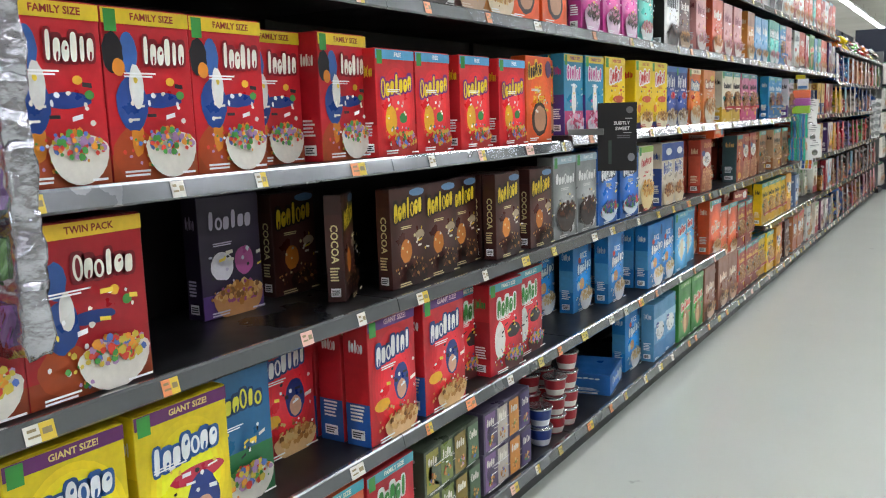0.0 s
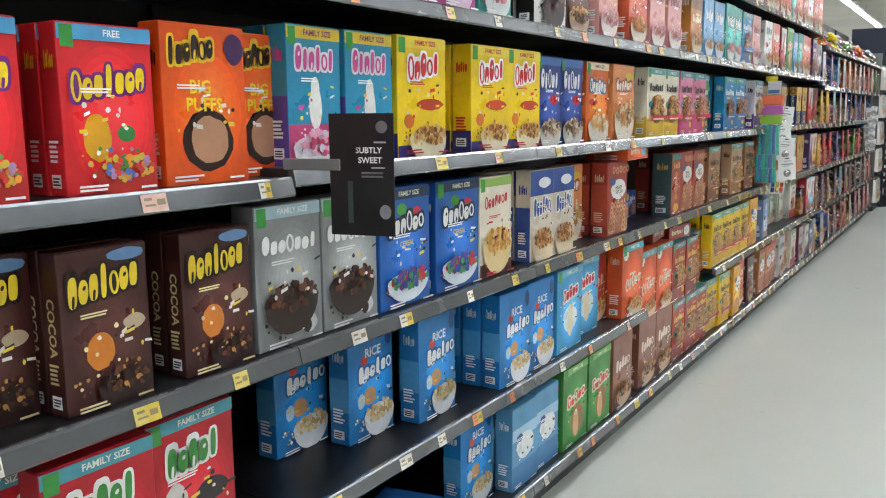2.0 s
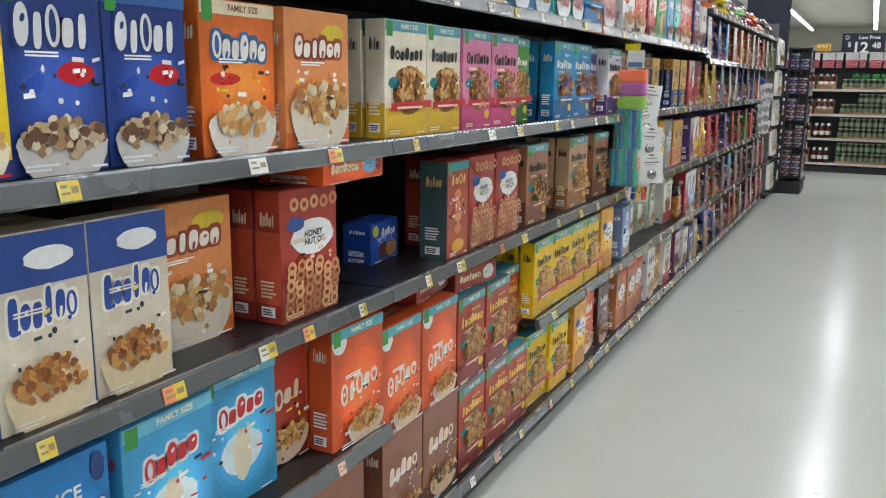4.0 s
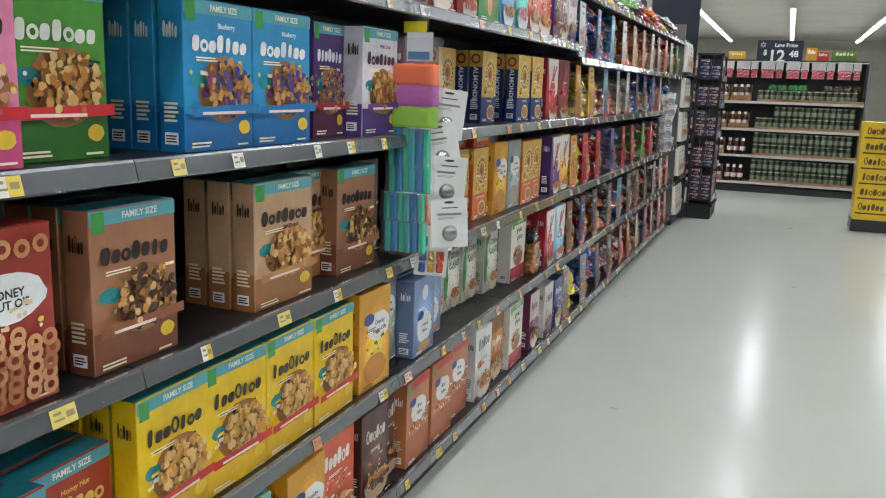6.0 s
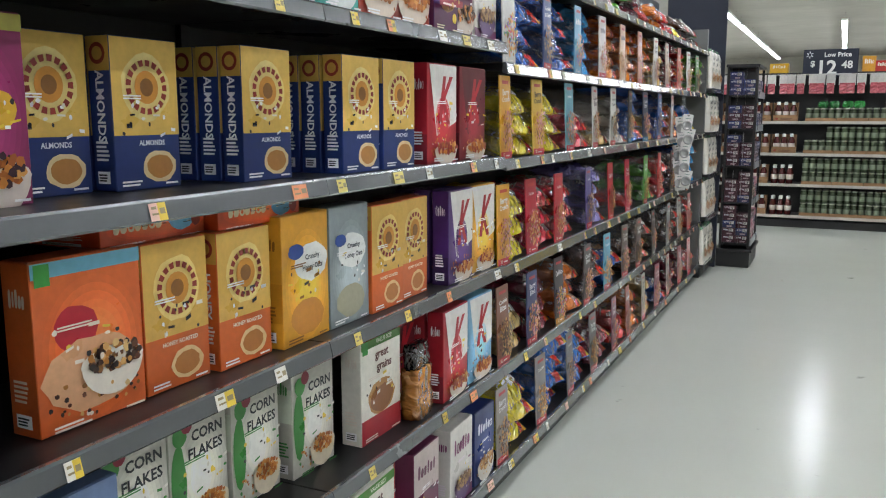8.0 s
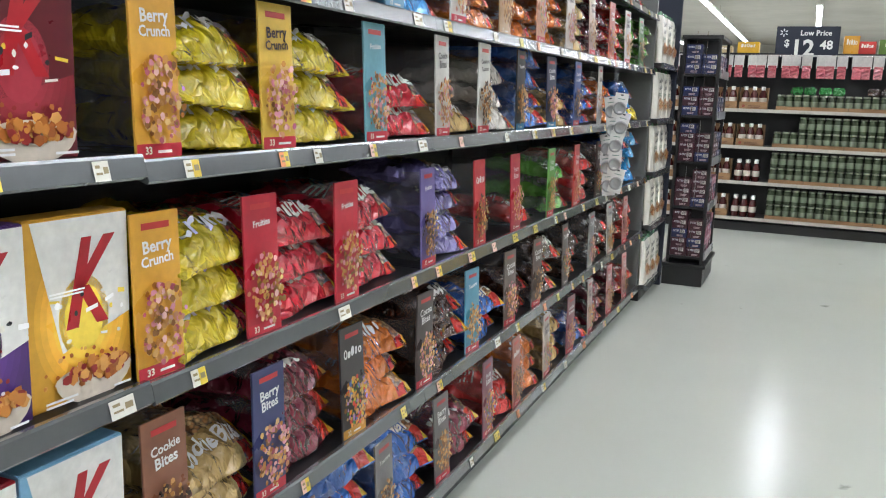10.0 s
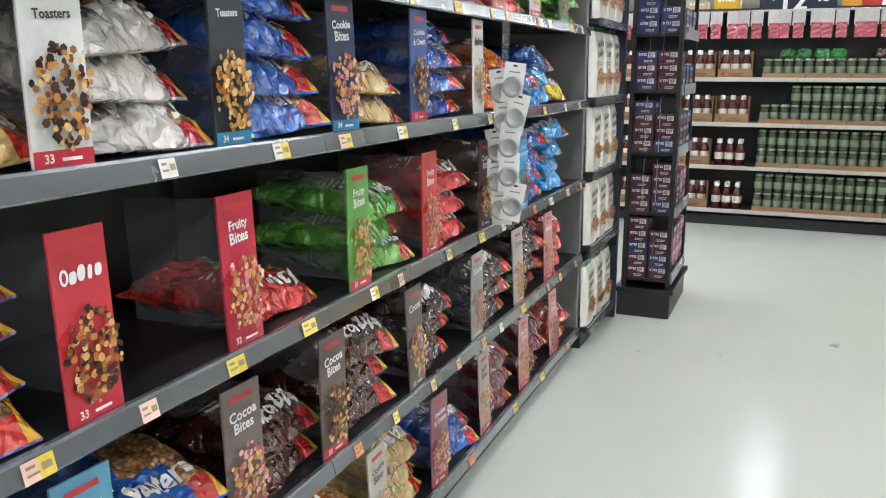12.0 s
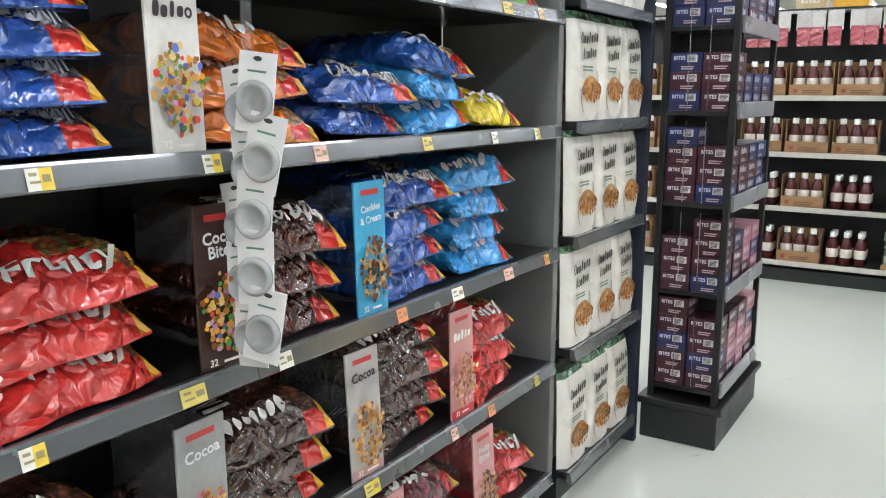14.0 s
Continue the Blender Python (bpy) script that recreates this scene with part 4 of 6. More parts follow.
design("multi", 0.36, 0.15, 0.16, "4f5a48", "wrapped multipack of small cereal boxes", None, None, None, None, [], name="multipack", category="multipack")
design("multib", 0.36, 0.15, 0.16, "5a4f68", "wrapped multipack of small cereal cartons", None, None, None, None, [], name="multipack", category="multipack")
for k, cols in (("multi", ["a8a24a", "7a8a4a", "8f7a3a", "5f7a5a"]), ("multib", ["8a6a9a", "c9c0b4", "d8903a", "4a3a6a"])):
    ob, w, h, d, n = PROTO[k]
    a = Art(w, h, k + "m", FRONT)
    for i in range(4):
        a.rect(0.03 + i * 0.24, 0.06, 0.24 + i * 0.24, 0.94, cols[i])
        a.marks(0.06 + i * 0.24, 0.62, 0.21 + i * 0.24, 0.8, 3, "efeade")
        a.pile(0.135 + i * 0.24, 0.3, 0.06, 0.14, OATS + FRUIT, 12, 0.02)
    part("box_print", a.bm, a.mats, ob)


ob, w, h, d, n = PROTO["store_red"]
a = Art(w, h, "rings", FRONT)
a.k = 30
for i in range(34):
    u, v = 0.10 + 0.16 * (i % 6) + a.rnd.uniform(-0.02, 0.02), 0.08 + 0.07 * (i // 6) + a.rnd.uniform(-0.01, 0.01)
    a.ring(u, v, 0.075, 0.052, 0.04, a.rnd.choice(["d9a070", "c98a58", "b8764a"]), 12)
for i in range(5):
    a.ring(0.16 + 0.17 * i, 0.90 - 0.012 * (i % 2), 0.075, 0.052, 0.04, a.rnd.choice(["d9a070", "c98a58"]), 12)
part("cereal_picture", a.bm, a.mats, ob)


def place(key, y, z, recess=0.04, turn=0.0, queue=1, gap=0.004, tip=0.0):
    """Stands a carton with its left edge at y on a shelf at z, with others queued behind it."""
    ob, w, h, d, n = PROTO[key]
    for q in range(queue):
        m = pose(-recess - q * (d + gap + (0.006 if q else 0)), y + w / 2 + (R.uniform(-0.004, 0.004) if q else 0), z + 0.0008, 0, tip, turn + R.uniform(-1.6, 1.6))
        if n[0] == 0:
            ob.matrix_basis = m
        else:
            copy_thing(ob, m)
        n[0] += 1


def rank(level, *items):
    """Cartons along one shelf: (design, left edge, recess, queue)."""
    for it in items:
        key, y = it[:2]
        place(key, y, LEVEL[level] - (0.02 if level == "b" and y < -0.02 and LEVEL[level] > 1 else 0), it[2] if len(it) > 2 else 0.04, queue=it[3] if len(it) > 3 else 1)


# ---- cartons, shelf by shelf ----
rank("b", ("loops", -3.4), ("loops", -3.0), ("loops", -2.5), ("loops", -2.28), ("loops", -2.07, 0.04, 3), ("loops", -1.86, 0.04, 3), ("loops", -1.62, 0.14), ("loops", -1.41, 0.08), ("pebble", -1.22), ("pebble", -1.025), ("pebble", -0.79, 0.03, 3), ("pebble", -0.53, 0.03, 3), ("puffs", -0.31))
rank("b", ("puffs", -0.085, 0.1, 1), ("llama", 0.05, 0.05, 3), ("llama", 0.25, 0.04, 3), ("waffle", 0.47), ("waffle", 0.70, 0.15, 1), ("waffle", 0.86, 0.04, 3), ("waffle", 1.097), ("pops", 1.335, 0.05), ("pops", 1.535, 0.05), ("mini", 1.77, 0.05))
rank("b", ("minib", 2.03), ("rings_white", 2.48, 0.04, 3), ("rings_white", 2.72), ("rings_pink", 2.97, 0.04, 3), ("rings_pink", 3.21), ("rings_green", 3.46, 0.09), ("rings_blue", 3.86, 0.04, 3), ("rings_blue", 4.115), ("rings_navy", 4.37, 0.12, 3), ("rings_navy", 4.49, 0.10, 1), ("rings_multi", 4.67, 0.04, 3))
rank("b", ("raisin", 5.20, 0.15, 2), ("almonds", 5.41, 0.23, 2), ("almonds", 5.62, 0.19, 3), ("almonds", 5.93, 0.11, 5), ("almonds", 6.27, 0.05, 5), ("almonds", 6.47), ("slim_red", 6.75), ("slim_dark", 7.0))
rank("c", ("twin", -2.56), ("twin", -2.29, 0.04, 1), ("monster", -1.66, 0.29, 1), ("cocoa", -0.945, 0.08), ("cocoa", -1.14, 0.07), ("cocoa", -0.755, 0.11), ("cocoa", -0.56, 0.04, 3), ("cocoa", -0.29, 0.04, 3), ("kisses", -0.085), ("kisses", 0.14), ("candy", 0.37), ("candy", 0.65, 0.04, 3))
rank("c", ("cake", 0.91), ("cake", 1.09, 0.13, 1), ("bun", 1.27, 0.04, 3), ("bun", 1.46), ("minib", 1.66, 0.13, 1), ("store_red", 2.0, 0.04, 3), ("hearts", 2.85, 0.03, 1), ("store_red", 3.03, 0.04, 3), ("store_red", 3.265), ("rings_brown", 3.58, 0.04, 3), ("rings_oat", 4.11, 0.04, 3), ("rings_oat", 4.39, 0.12), ("rings_brown", 4.56, 0.06), ("dark_choc", 4.82, 0.16))
place("tart", 2.66, LEVEL["c"], 0.21, 4)
place("flat_orange", 2.11, LEVEL["c"] + 0.325, 0.0, 3)
for i in range(2):
    place("cocoa", -1.36 + 0.002 * i, LEVEL["c"], 0.33 + 0.055 * i, 0)
bigside = PROTO["cocoa"][0]
copy_thing(bigside, pose(-0.15, -1.235, LEVEL["c"] + 0.001, 0, 0, 30))
rank("c", ("fiber", 5.33, 0.10), ("honey", 5.585, 0.10), ("honey", 5.785, 0.08, 3), ("crunchy", 5.99, 0.06, 3), ("crunchy_grey", 6.205, 0.06), ("honey", 6.41, 0.05), ("honey", 6.60, 0.06), ("purple_oat", 6.69, 0.14), ("slim_purple", 6.88, 0.03, 3), ("slim_yellow", 7.10))
place("flat_orange", 5.50, LEVEL["c"] + 0.318, 0.12, 2)
place("flat_orange", 5.81, LEVEL["c"] + 0.318, 0.09, -3)
rank("d", ("captain_yellow", -2.63), ("captain_yellow", -2.36, 0.03), ("captain_yellow", -2.09, 0.03), ("teal_kids", -1.85, 0.09), ("captain_red", -1.34, 0.02, 3), ("captain_red", -1.06, 0.02, 3), ("fruit_red", -0.80, 0.10, 2), ("fruit_red", -0.63, 0.03, 3), ("fruit_red", -0.39, 0.06, 2))
rank("d", ("captain_red", -1.60, 0.20, 2))
rank("d", ("crisp", 0.19, 0.27, 1), ("crisp", 0.37, 0.16, 1), ("crisp", 0.62, 0.09, 1), ("crisp", 0.75, 0.19, 1), ("crisp", 1.03, 0.03, 3), ("crisp", 1.255), ("square_blue", 1.50), ("square_blue", 1.76, 0.08, 1), ("square_red", 1.95, 0.12, 1), ("square_orange", 2.19, 0.03, 2))
rank("d", ("rings_yellow", 3.67, 0.03, 3), ("rings_yellow", 3.90, 0.03), ("rings_yellow", 4.14, 0.03), ("rings_yellow", 4.38, 0.03), ("crunchy", 4.66, 0.03, 3), ("crunchy_grey", 4.88, 0.1), ("frosted", 5.07, 0.03, 2), ("frosted", 5.28, 0.09), ("cornflakes", 5.50, 0.17), ("cornflakes", 5.70, 0.17), ("cornflakes", 5.90, 0.16, 2), ("cornflakes", 6.115, 0.13, 3), ("grains", 6.39, 0.08), ("slim_dark", 6.65, 0.14, 2), ("slim_red", 6.84, 0.03, 2), ("slim_blue", 7.06, 0.03))
# two cartons high where one shelf is missing
z0 = LEVEL["e"]
for y, lo, hi in ((2.46, "square_brown", "square_orange"), (2.72, "square_brown", "square_orange"), (2.98, "rings_honey", "rings_honey"), (3.22, "rings_honey", "rings_honey"), (3.42, "rings_honey", "rings_honey")):
    place(lo, y, z0, 0.04, 0, 2)
    place(hi, y + 0.005, z0 + PROTO[lo][2] + 0.002, 0.05 if y < 3.4 else 0.09, 1.5, 2)
place("flat_red", 2.74, z0 + 0.672 + 0.02, 0.10, 6)
place("flat_red", 3.05, z0 + 0.659, 0.08, -4)
place("flat_red", 3.04, z0 + 0.735, 0.09, 7)
rank("e", ("captain_yellow", -2.4), ("captain_yellow", -2.1), ("square_orange", -1.62, 0.03), ("fruit_red", -1.36, 0.03), ("gingham", 1.12, 0.03, 3), ("gingham", 1.33), ("crisp", 0.88, 0.10), ("square_green", 1.55, 0.03), ("square_green", 1.81, 0.03), ("square_brown", 2.09, 0.03))
for j in range(2):
    place("multi", -1.08, z0 + 0.152 * j, 0.03, 1)
    place("multib", -0.70, z0 + 0.152 * j, 0.03, -1)
place("flat_blue", 0.50, z0, 0.06, 12)
rank("e", ("rings_yellow", 3.68, 0.05, 1), ("rings_yellow", 3.92, 0.03, 3), ("crunchy", 4.22, 0.02, 2), ("coral", 4.46, 0.06), ("dark_choc", 4.70, 0.04), ("dark_choc", 4.90, 0.08, 1), ("bran", 5.03, 0.03, 3), ("bran", 5.27, 0.03, 3), ("bran", 5.50, 0.05), ("wholegrain", 5.77, 0.03, 3), ("amber", 6.05, 0.06), ("grains", 6.26, 0.03), ("slim_red", 6.50, 0.10, 1), ("purple_oat", 6.62, 0.03, 3), ("grape", 6.88, 0.02, 3), ("navy_cake", 7.10, 0.02, 3))
rank("a", ("dark_choc", -1.5), ("amber", -1.28), ("monochrome", -1.06), ("dark_choc", -0.79), ("amber", -0.6), ("puffs", -0.41), ("puffs", -0.16), ("magenta", 0.20, 0.04, 3), ("magenta", 0.44, 0.04, 3), ("magenta", 0.67), ("teal", 0.93, 0.05), ("monochrome", 1.28, 0.04, 3), ("dark_choc", 1.60, 0.06), ("blush", 1.86), ("coral", 2.18, 0.03, 2))
rank("a", ("blush", 2.48), ("blush", 2.74), ("amber", 3.08, 0.03, 3), ("sky", 3.36), ("sky", 3.58), ("teal", 3.80, 0.03, 2), ("teal", 4.02), ("rings_blue", 4.24), ("blush", 4.52), ("wholegrain", 4.9), ("coral", 5.15), ("slim_red", 5.42), ("square_green", 5.66), ("sky", 5.93), ("teal", 6.14), ("coral", 6.34), ("coral", 6.56, 0.05), ("rings_navy", 6.78, 0.03), ("purple_oat", 6.94, 0.05), ("grape", 7.12))
RT = random.Random(11)
y = -1.0
TOPS = ["wholegrain", "coral", "sky", "wholegrain", "square_red", "grape", "teal", "monochrome", "wholegrain", "blush", "coral", "gingham"]
while y < 7.1:
    k = RT.choice(TOPS)
    rank("T", (k, y, 0.04, 1))
    y += PROTO[k][1] + RT.choice((0.004, 0.01, 0.03))

# instant cups on the bottom shelf
cup = thing("cereal_cup", "single-serve red and white cereal cup with a foil lid", "cereal cup", "stack of cereal cups")
part("cup_body", lathe([(0.034, 0), (0.036, 0.004), (0.043, 0.03), (0.048, 0.07), (0.050, 0.074)], 18, None, [0, 1, 0, 1]), [ink("a8262e"), ink("ded6cc")], cup)
part("lid", lathe([(0.052, 0.074), (0.053, 0.078), (0.049, 0.081)], 18), M_FOIL, cup)
cupb = thing("cereal_cup", "single-serve blue and white cereal cup with a foil lid", "cereal cup", "stack of cereal cups")
part("cup_body", lathe([(0.034, 0), (0.036, 0.004), (0.043, 0.03), (0.048, 0.07), (0.050, 0.074)], 18, None, [0, 1, 0, 1]), [ink("28408a"), ink("d8dce4")], cupb)
part("lid", lathe([(0.052, 0.074), (0.053, 0.078), (0.049, 0.081)], 18), M_FOIL, cupb)
first = True
for j in range(4):
    for x, yy in ((-0.075, -0.02), (-0.07, 0.095), (-0.185, -0.03), (-0.185, 0.09)):
        if j == 3 and yy < 0:
            continue
        m = pose(x + R.uniform(-0.006, 0.006), yy + R.uniform(-0.006, 0.006), z0 + 0.001 + 0.0815 * j, 0, 0, R.uniform(0, 90))
        if first:
            cup.matrix_basis, first = m, False
        else:
            copy_thing(cup, m)
cupb.matrix_basis = pose(-0.07, -0.17, z0 + 0.001)
copy_thing(cupb, pose(-0.072, -0.168, z0 + 0.0825))


# ---- bagged cereal ----
def bag(key, col, label, cols, w=0.32, d=0.36, h=0.095, seed=0, window=True, col2=None, text="", fg="f0eee8"):
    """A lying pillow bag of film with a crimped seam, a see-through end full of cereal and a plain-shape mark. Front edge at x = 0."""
    ob = thing("cereal_bag", label, "cereal bag")
    nu, nv = 26, 22
    rnd = random.Random(seed)
    ox = rnd.uniform(0, 50)

    def height(u, v):
        e = max(0.0, (1 - abs(u) ** 3.6)) ** 0.5 * max(0.0, (1 - abs(v) ** 4.0)) ** 0.5
        n = noise.noise(Vector((u * 2.4 + ox, v * 2.4, seed))) * 0.42 + noise.noise(Vector((u * 6 + ox, v * 6, seed))) * 0.26 + noise.noise(Vector((u * 15 + ox, v * 13, seed))) * 0.10 - 0.40 * (1 - min(1, 5 * abs(noise.noise(Vector((u * 3.2 - v * 2 + ox, v * 2.2, seed + 9)))))) * (0.25 + 0.75 * max(abs(u), abs(v)) ** 2) + 0.10 * math.sin(v * 22 + 3 * u + ox) * abs(u) ** 3
        return max(0.0, e * (1 + n))

    def spot(u, v, up=0.0):
        z = h * 0.46 + height(u, v) * h * 0.60 + up
        return Vector((-d / 2 + v * d / 2 + 0.006 * math.sin(u * 5 + ox), u * w / 2 + 0.006 * math.sin(v * 6 + ox), z - 0.35 * h * (max(0, v) ** 3) * 0.9))

    def under(u, v):
        p = spot(u, v)
        e = height(u, v)
        return Vector((p.x, p.y, max(0.001, h * 0.40 - e * h * 0.42 - 0.35 * h * (max(0, v) ** 3) * 0.9)))
    bm = bmesh.new()
    top = [[bm.verts.new(spot(-1 + 2 * i / nu, -1 + 2 * j / nv)) for i in range(nu + 1)] for j in range(nv + 1)]
    bot = [[bm.verts.new(under(-1 + 2 * i / nu, -1 + 2 * j / nv)) for i in range(nu + 1)] for j in range(nv + 1)]
    for j in range(nv):
        for i in range(nu):
            f = bm.faces.new((top[j][i], top[j + 1][i], top[j + 1][i + 1], top[j][i + 1]))
            u, v = -1 + 2 * (i + 0.5) / nu, -1 + 2 * (j + 0.5) / nv
            wob = 0.12 * noise.noise(Vector((v * 3 + ox, 1, 2)))
            f.material_index = 1 if window and 0.10 + wob - 0.25 * v < u + 0.1 and u < 0.88 and -0.9 < v < (0.46 if u < 0.50 + wob else 0.85) + wob else (3 if u > 0.86 and v > 0.3 else 2 if u > 0.55 and v > 0.72 else 0)
            f.smooth = True
            f = bm.faces.new((bot[j][i], bot[j][i + 1], bot[j + 1][i + 1], bot[j + 1][i]))
            f.smooth = True
    for j in range(nv):
        for i in (0, nu):
            bm.faces.new((top[j][i], bot[j][i], bot[j + 1][i], top[j + 1][i]) if i == 0 else (top[j + 1][i], bot[j + 1][i], bot[j][i], top[j][i]))
    for i in range(nu):
        for j in (0, nv):
            bm.faces.new((top[j][i + 1], bot[j][i + 1], bot[j][i], top[j][i]) if j == 0 else (top[j][i], bot[j][i], bot[j][i + 1], top[j][i + 1]))
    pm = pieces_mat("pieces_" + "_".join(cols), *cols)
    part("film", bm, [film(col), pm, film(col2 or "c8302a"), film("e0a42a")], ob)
    if text:
        # the lettering follows the film along the front slope
        me = words(text, 1.0, Matrix.Identity(4))
        half = max(abs(p.co.x) for p in me.vertices)
        for p in me.vertices:
            p.co = spot(0.10 + 0.64 * p.co.x / half, 0.68 - p.co.y * 0.25, 0.005)
        me.materials.append(ink(fg))
        part("lettering", me, None, ob)
    else:
        bm = bmesh.new()
        for k in range(8):
            u0, tall = -0.82 + k * 0.15, rnd.choice((0.07, 0.10))
            poly(bm, [spot(u0 + 0.055 * (1 + math.cos(t)), 0.70 + tall * math.sin(t), 0.0045) for t in [q * math.pi / 5 for q in range(9, -1, -1)]], 0)
        part("brand_mark", bm, ink(fg), ob)
    bm = bmesh.new()
    for k in range(4):
        u0 = -0.7 + 0.02 * k
        v0 = 0.05 + 0.09 * k
        poly(bm, [spot(u0, v0, 0.003), spot(u0, v0 + 0.04, 0.003), spot(u0 + 0.4, v0 + 0.04, 0.0045), spot(u0 + 0.4, v0, 0.0045)], 0)
    part("small_print", bm, film("d9d2c8"), ob)
    ob.matrix_basis = pose(0, 0, -50)
    PROTO[key] = (ob, w, h, d, [0])


BROWN3 = ("6a3a24", "4a2618", "8a5434")
TAN3 = ("c98f52", "e0b57c", "a86c34")
FRUIT3 = ("c8543a", "d8a24a", "6a9a5a")
PINK3 = ("d8a0a0", "8fa8c0", "c9b890")
bag("yellow", "d9c322", "yellow film bag of fruit nugget cereal lying on the shelf", FRUIT3, seed=1, text="Crunch")
bag("red", "cc2234", "red film bag of fruit ring cereal lying on the shelf", PINK3, seed=2, text="Fruities")
bag("redb", "d23430", "bright red film bag of fruity rice cereal lying on the shelf", FRUIT3, seed=3, h=0.09, text="Fruity")
bag("violet", "7a70ac", "violet film bag of puffed cereal lying on the shelf", TAN3, seed=4, h=0.082, text="Fruities")
bag("white", "cfc8c0", "white film bag of cinnamon square cereal lying on the shelf", TAN3, seed=5, text="Toasters")
bag("blue", "2a62b8", "deep blue film bag of wheat cereal lying on the shelf", TAN3, seed=6, text="Toasters")
bag("navy", "2a56a8", "blue film bag of cookie ring cereal lying on the shelf", ("3a4a7a", "c9c8c8", "2a2a3a"), seed=7, h=0.082, text="Cookies & Cream")
bag("sky", "3498da", "light blue film bag of cereal lying on the shelf", ("2a86c8", "5aa8dc", "1f6aa8"), seed=8, h=0.088)
bag("orange", "d8701f", "orange film bag of corn cereal lying on the shelf", TAN3, seed=9, h=0.088)
bag("cocoa_bag", "4c2416", "dark brown film bag of cocoa cereal lying on the shelf", BROWN3, seed=10, text="Cocoa Bites")
bag("silver", "4a332c", "shiny dark brown film bag of cocoa puffs lying on the shelf", BROWN3, seed=11, h=0.088)
bag("green", "62a83e", "green film bag of fruity cereal lying on the shelf", ("6a3a34", "4f8f34", "a8683a"), seed=12, h=0.085, text="Fruity Bites")
bag("maroon", "6f1f30", "maroon film bag of berry cereal lying on the shelf", ("8a2f3f", "c98f52", "5a1f2a"), seed=13)
bag("tan", "c9a86a", "pale gold film bag of granola lying on the shelf", TAN3, seed=14, h=0.088, text="Cookie Bites")


def stack(key, y, z, n, recess=0.03, lean=0.0):
    """A pile of bags with its middle at y."""
    ob, w, h, d, cnt = PROTO[key]
    zz = z
    for i in range(n):
        m = pose(-recess - R.uniform(0, 0.025), y + R.uniform(-0.012, 0.012), zz + 0.002, R.uniform(-5, 5), R.uniform(-1, 5) + lean, R.uniform(-11, 11))
        if cnt[0] == 0:
            ob.matrix_basis = m
        else:
            copy_thing(ob, m)
        cnt[0] += 1
        zz += h * 0.90


CARD_WORDS = {"yellow": ("Berry", "Crunch"), "red": ("Fruities",), "violet": ("Fruities",), "white": ("Cinnamon", "Toasters"), "blue": ("Toasters",), "tan": ("Cookie", "Bites"), "navy": ("Cookies", "& Cream"), "cocoa_bag": ("Cocoa", "Bites"), "green": ("Fruity", "Bites"), "redb": ("Fruity", "Bites"), "maroon": ("Berry", "Bites"), "silver": ("Cocoa",)}


def divider(y, z, col, foot, h=0.315, w=0.12, pile=None, turn=0.0, sold=None):
    """A printed card on the front of a clear bin wall between bags."""
    k = "div" + col + foot + str(sold)
    if k not in PROTO:
        ob = thing("shelf_divider", "tall printed card divider with a cereal picture", "shelf divider", "dividers between cereal bags")
        part("card", box(-0.006, 0, -w / 2, w / 2, 0, h, 0.001), ink(col), ob)
        a = Art(w, h, k, FRONT)
        a.rect(0.01, 0.005, 0.99, 0.085, foot)
        a.bars(0.45, 0.03, 0.85, 0.06, 1, "efe9e4")
        a.rect(0.2, 0.9, 0.78, 0.94, "c23a3a")
        a.use("brand_mark")
        pale = int(col[:2], 16) > 0xb0 and int(col[2:4], 16) > 0xa0
        inkc = "3a2a30" if pale else "ecebea"
        told = CARD_WORDS.get(sold, ())
        for i, t in enumerate(told):
            a.word(t, 0.5, 0.80 - 0.085 * i, min(0.085, 0.38 / len(t)), inkc, 4)
        if not told:
            a.marks(0.12, 0.72, 0.88, 0.80, 4, inkc, 0.01)
        a.word({"c8283a": "33", "b8283a": "65", "2a86b0": "34"}.get(foot, "32"), 0.24, 0.045, 0.045, "f2ead8")
        a.use("cereal_picture")
        a.pile(0.5, 0.34, 0.46, 0.25, (pile or R.choice((OATS, OATS + FRUIT, COCOA + OATS, OATS + PINKS))), 150, 0.062)
        for layer, bm in a.layers.items():
            part("card_print" if layer == "front_print" else layer, bm, a.mats, ob) if bm.faces else bm.free()
        for t, me in a.text:
            part("lettering", me, None, ob)
        part("bin_wall", box(-0.34, -0.007, w / 2 - 0.005, w / 2 - 0.002, 0, h * 0.94), M_SMOKE, ob)
        PROTO[k] = (ob, w, h, 0.01, [0])
    ob, w, h, d, n = PROTO[k]
    m = pose(-0.014, y + w / 2, z + 0.001, 0, -2 + R.uniform(-1.5, 1.5), turn + R.uniform(-4, 4))
    if n[0] == 0:
        ob.matrix_basis = m
    else:
        copy_thing(ob, m)
    n[0] += 1


def bins(level, *items):
    for y, card, foot, key, n in items:
        z = BAG_LEVEL[level]
        divider(y, z, card, foot, sold=key)
        if key:
            stack(key, y + 0.12 + PROTO[key][1] / 2 - 0.01, z, n)


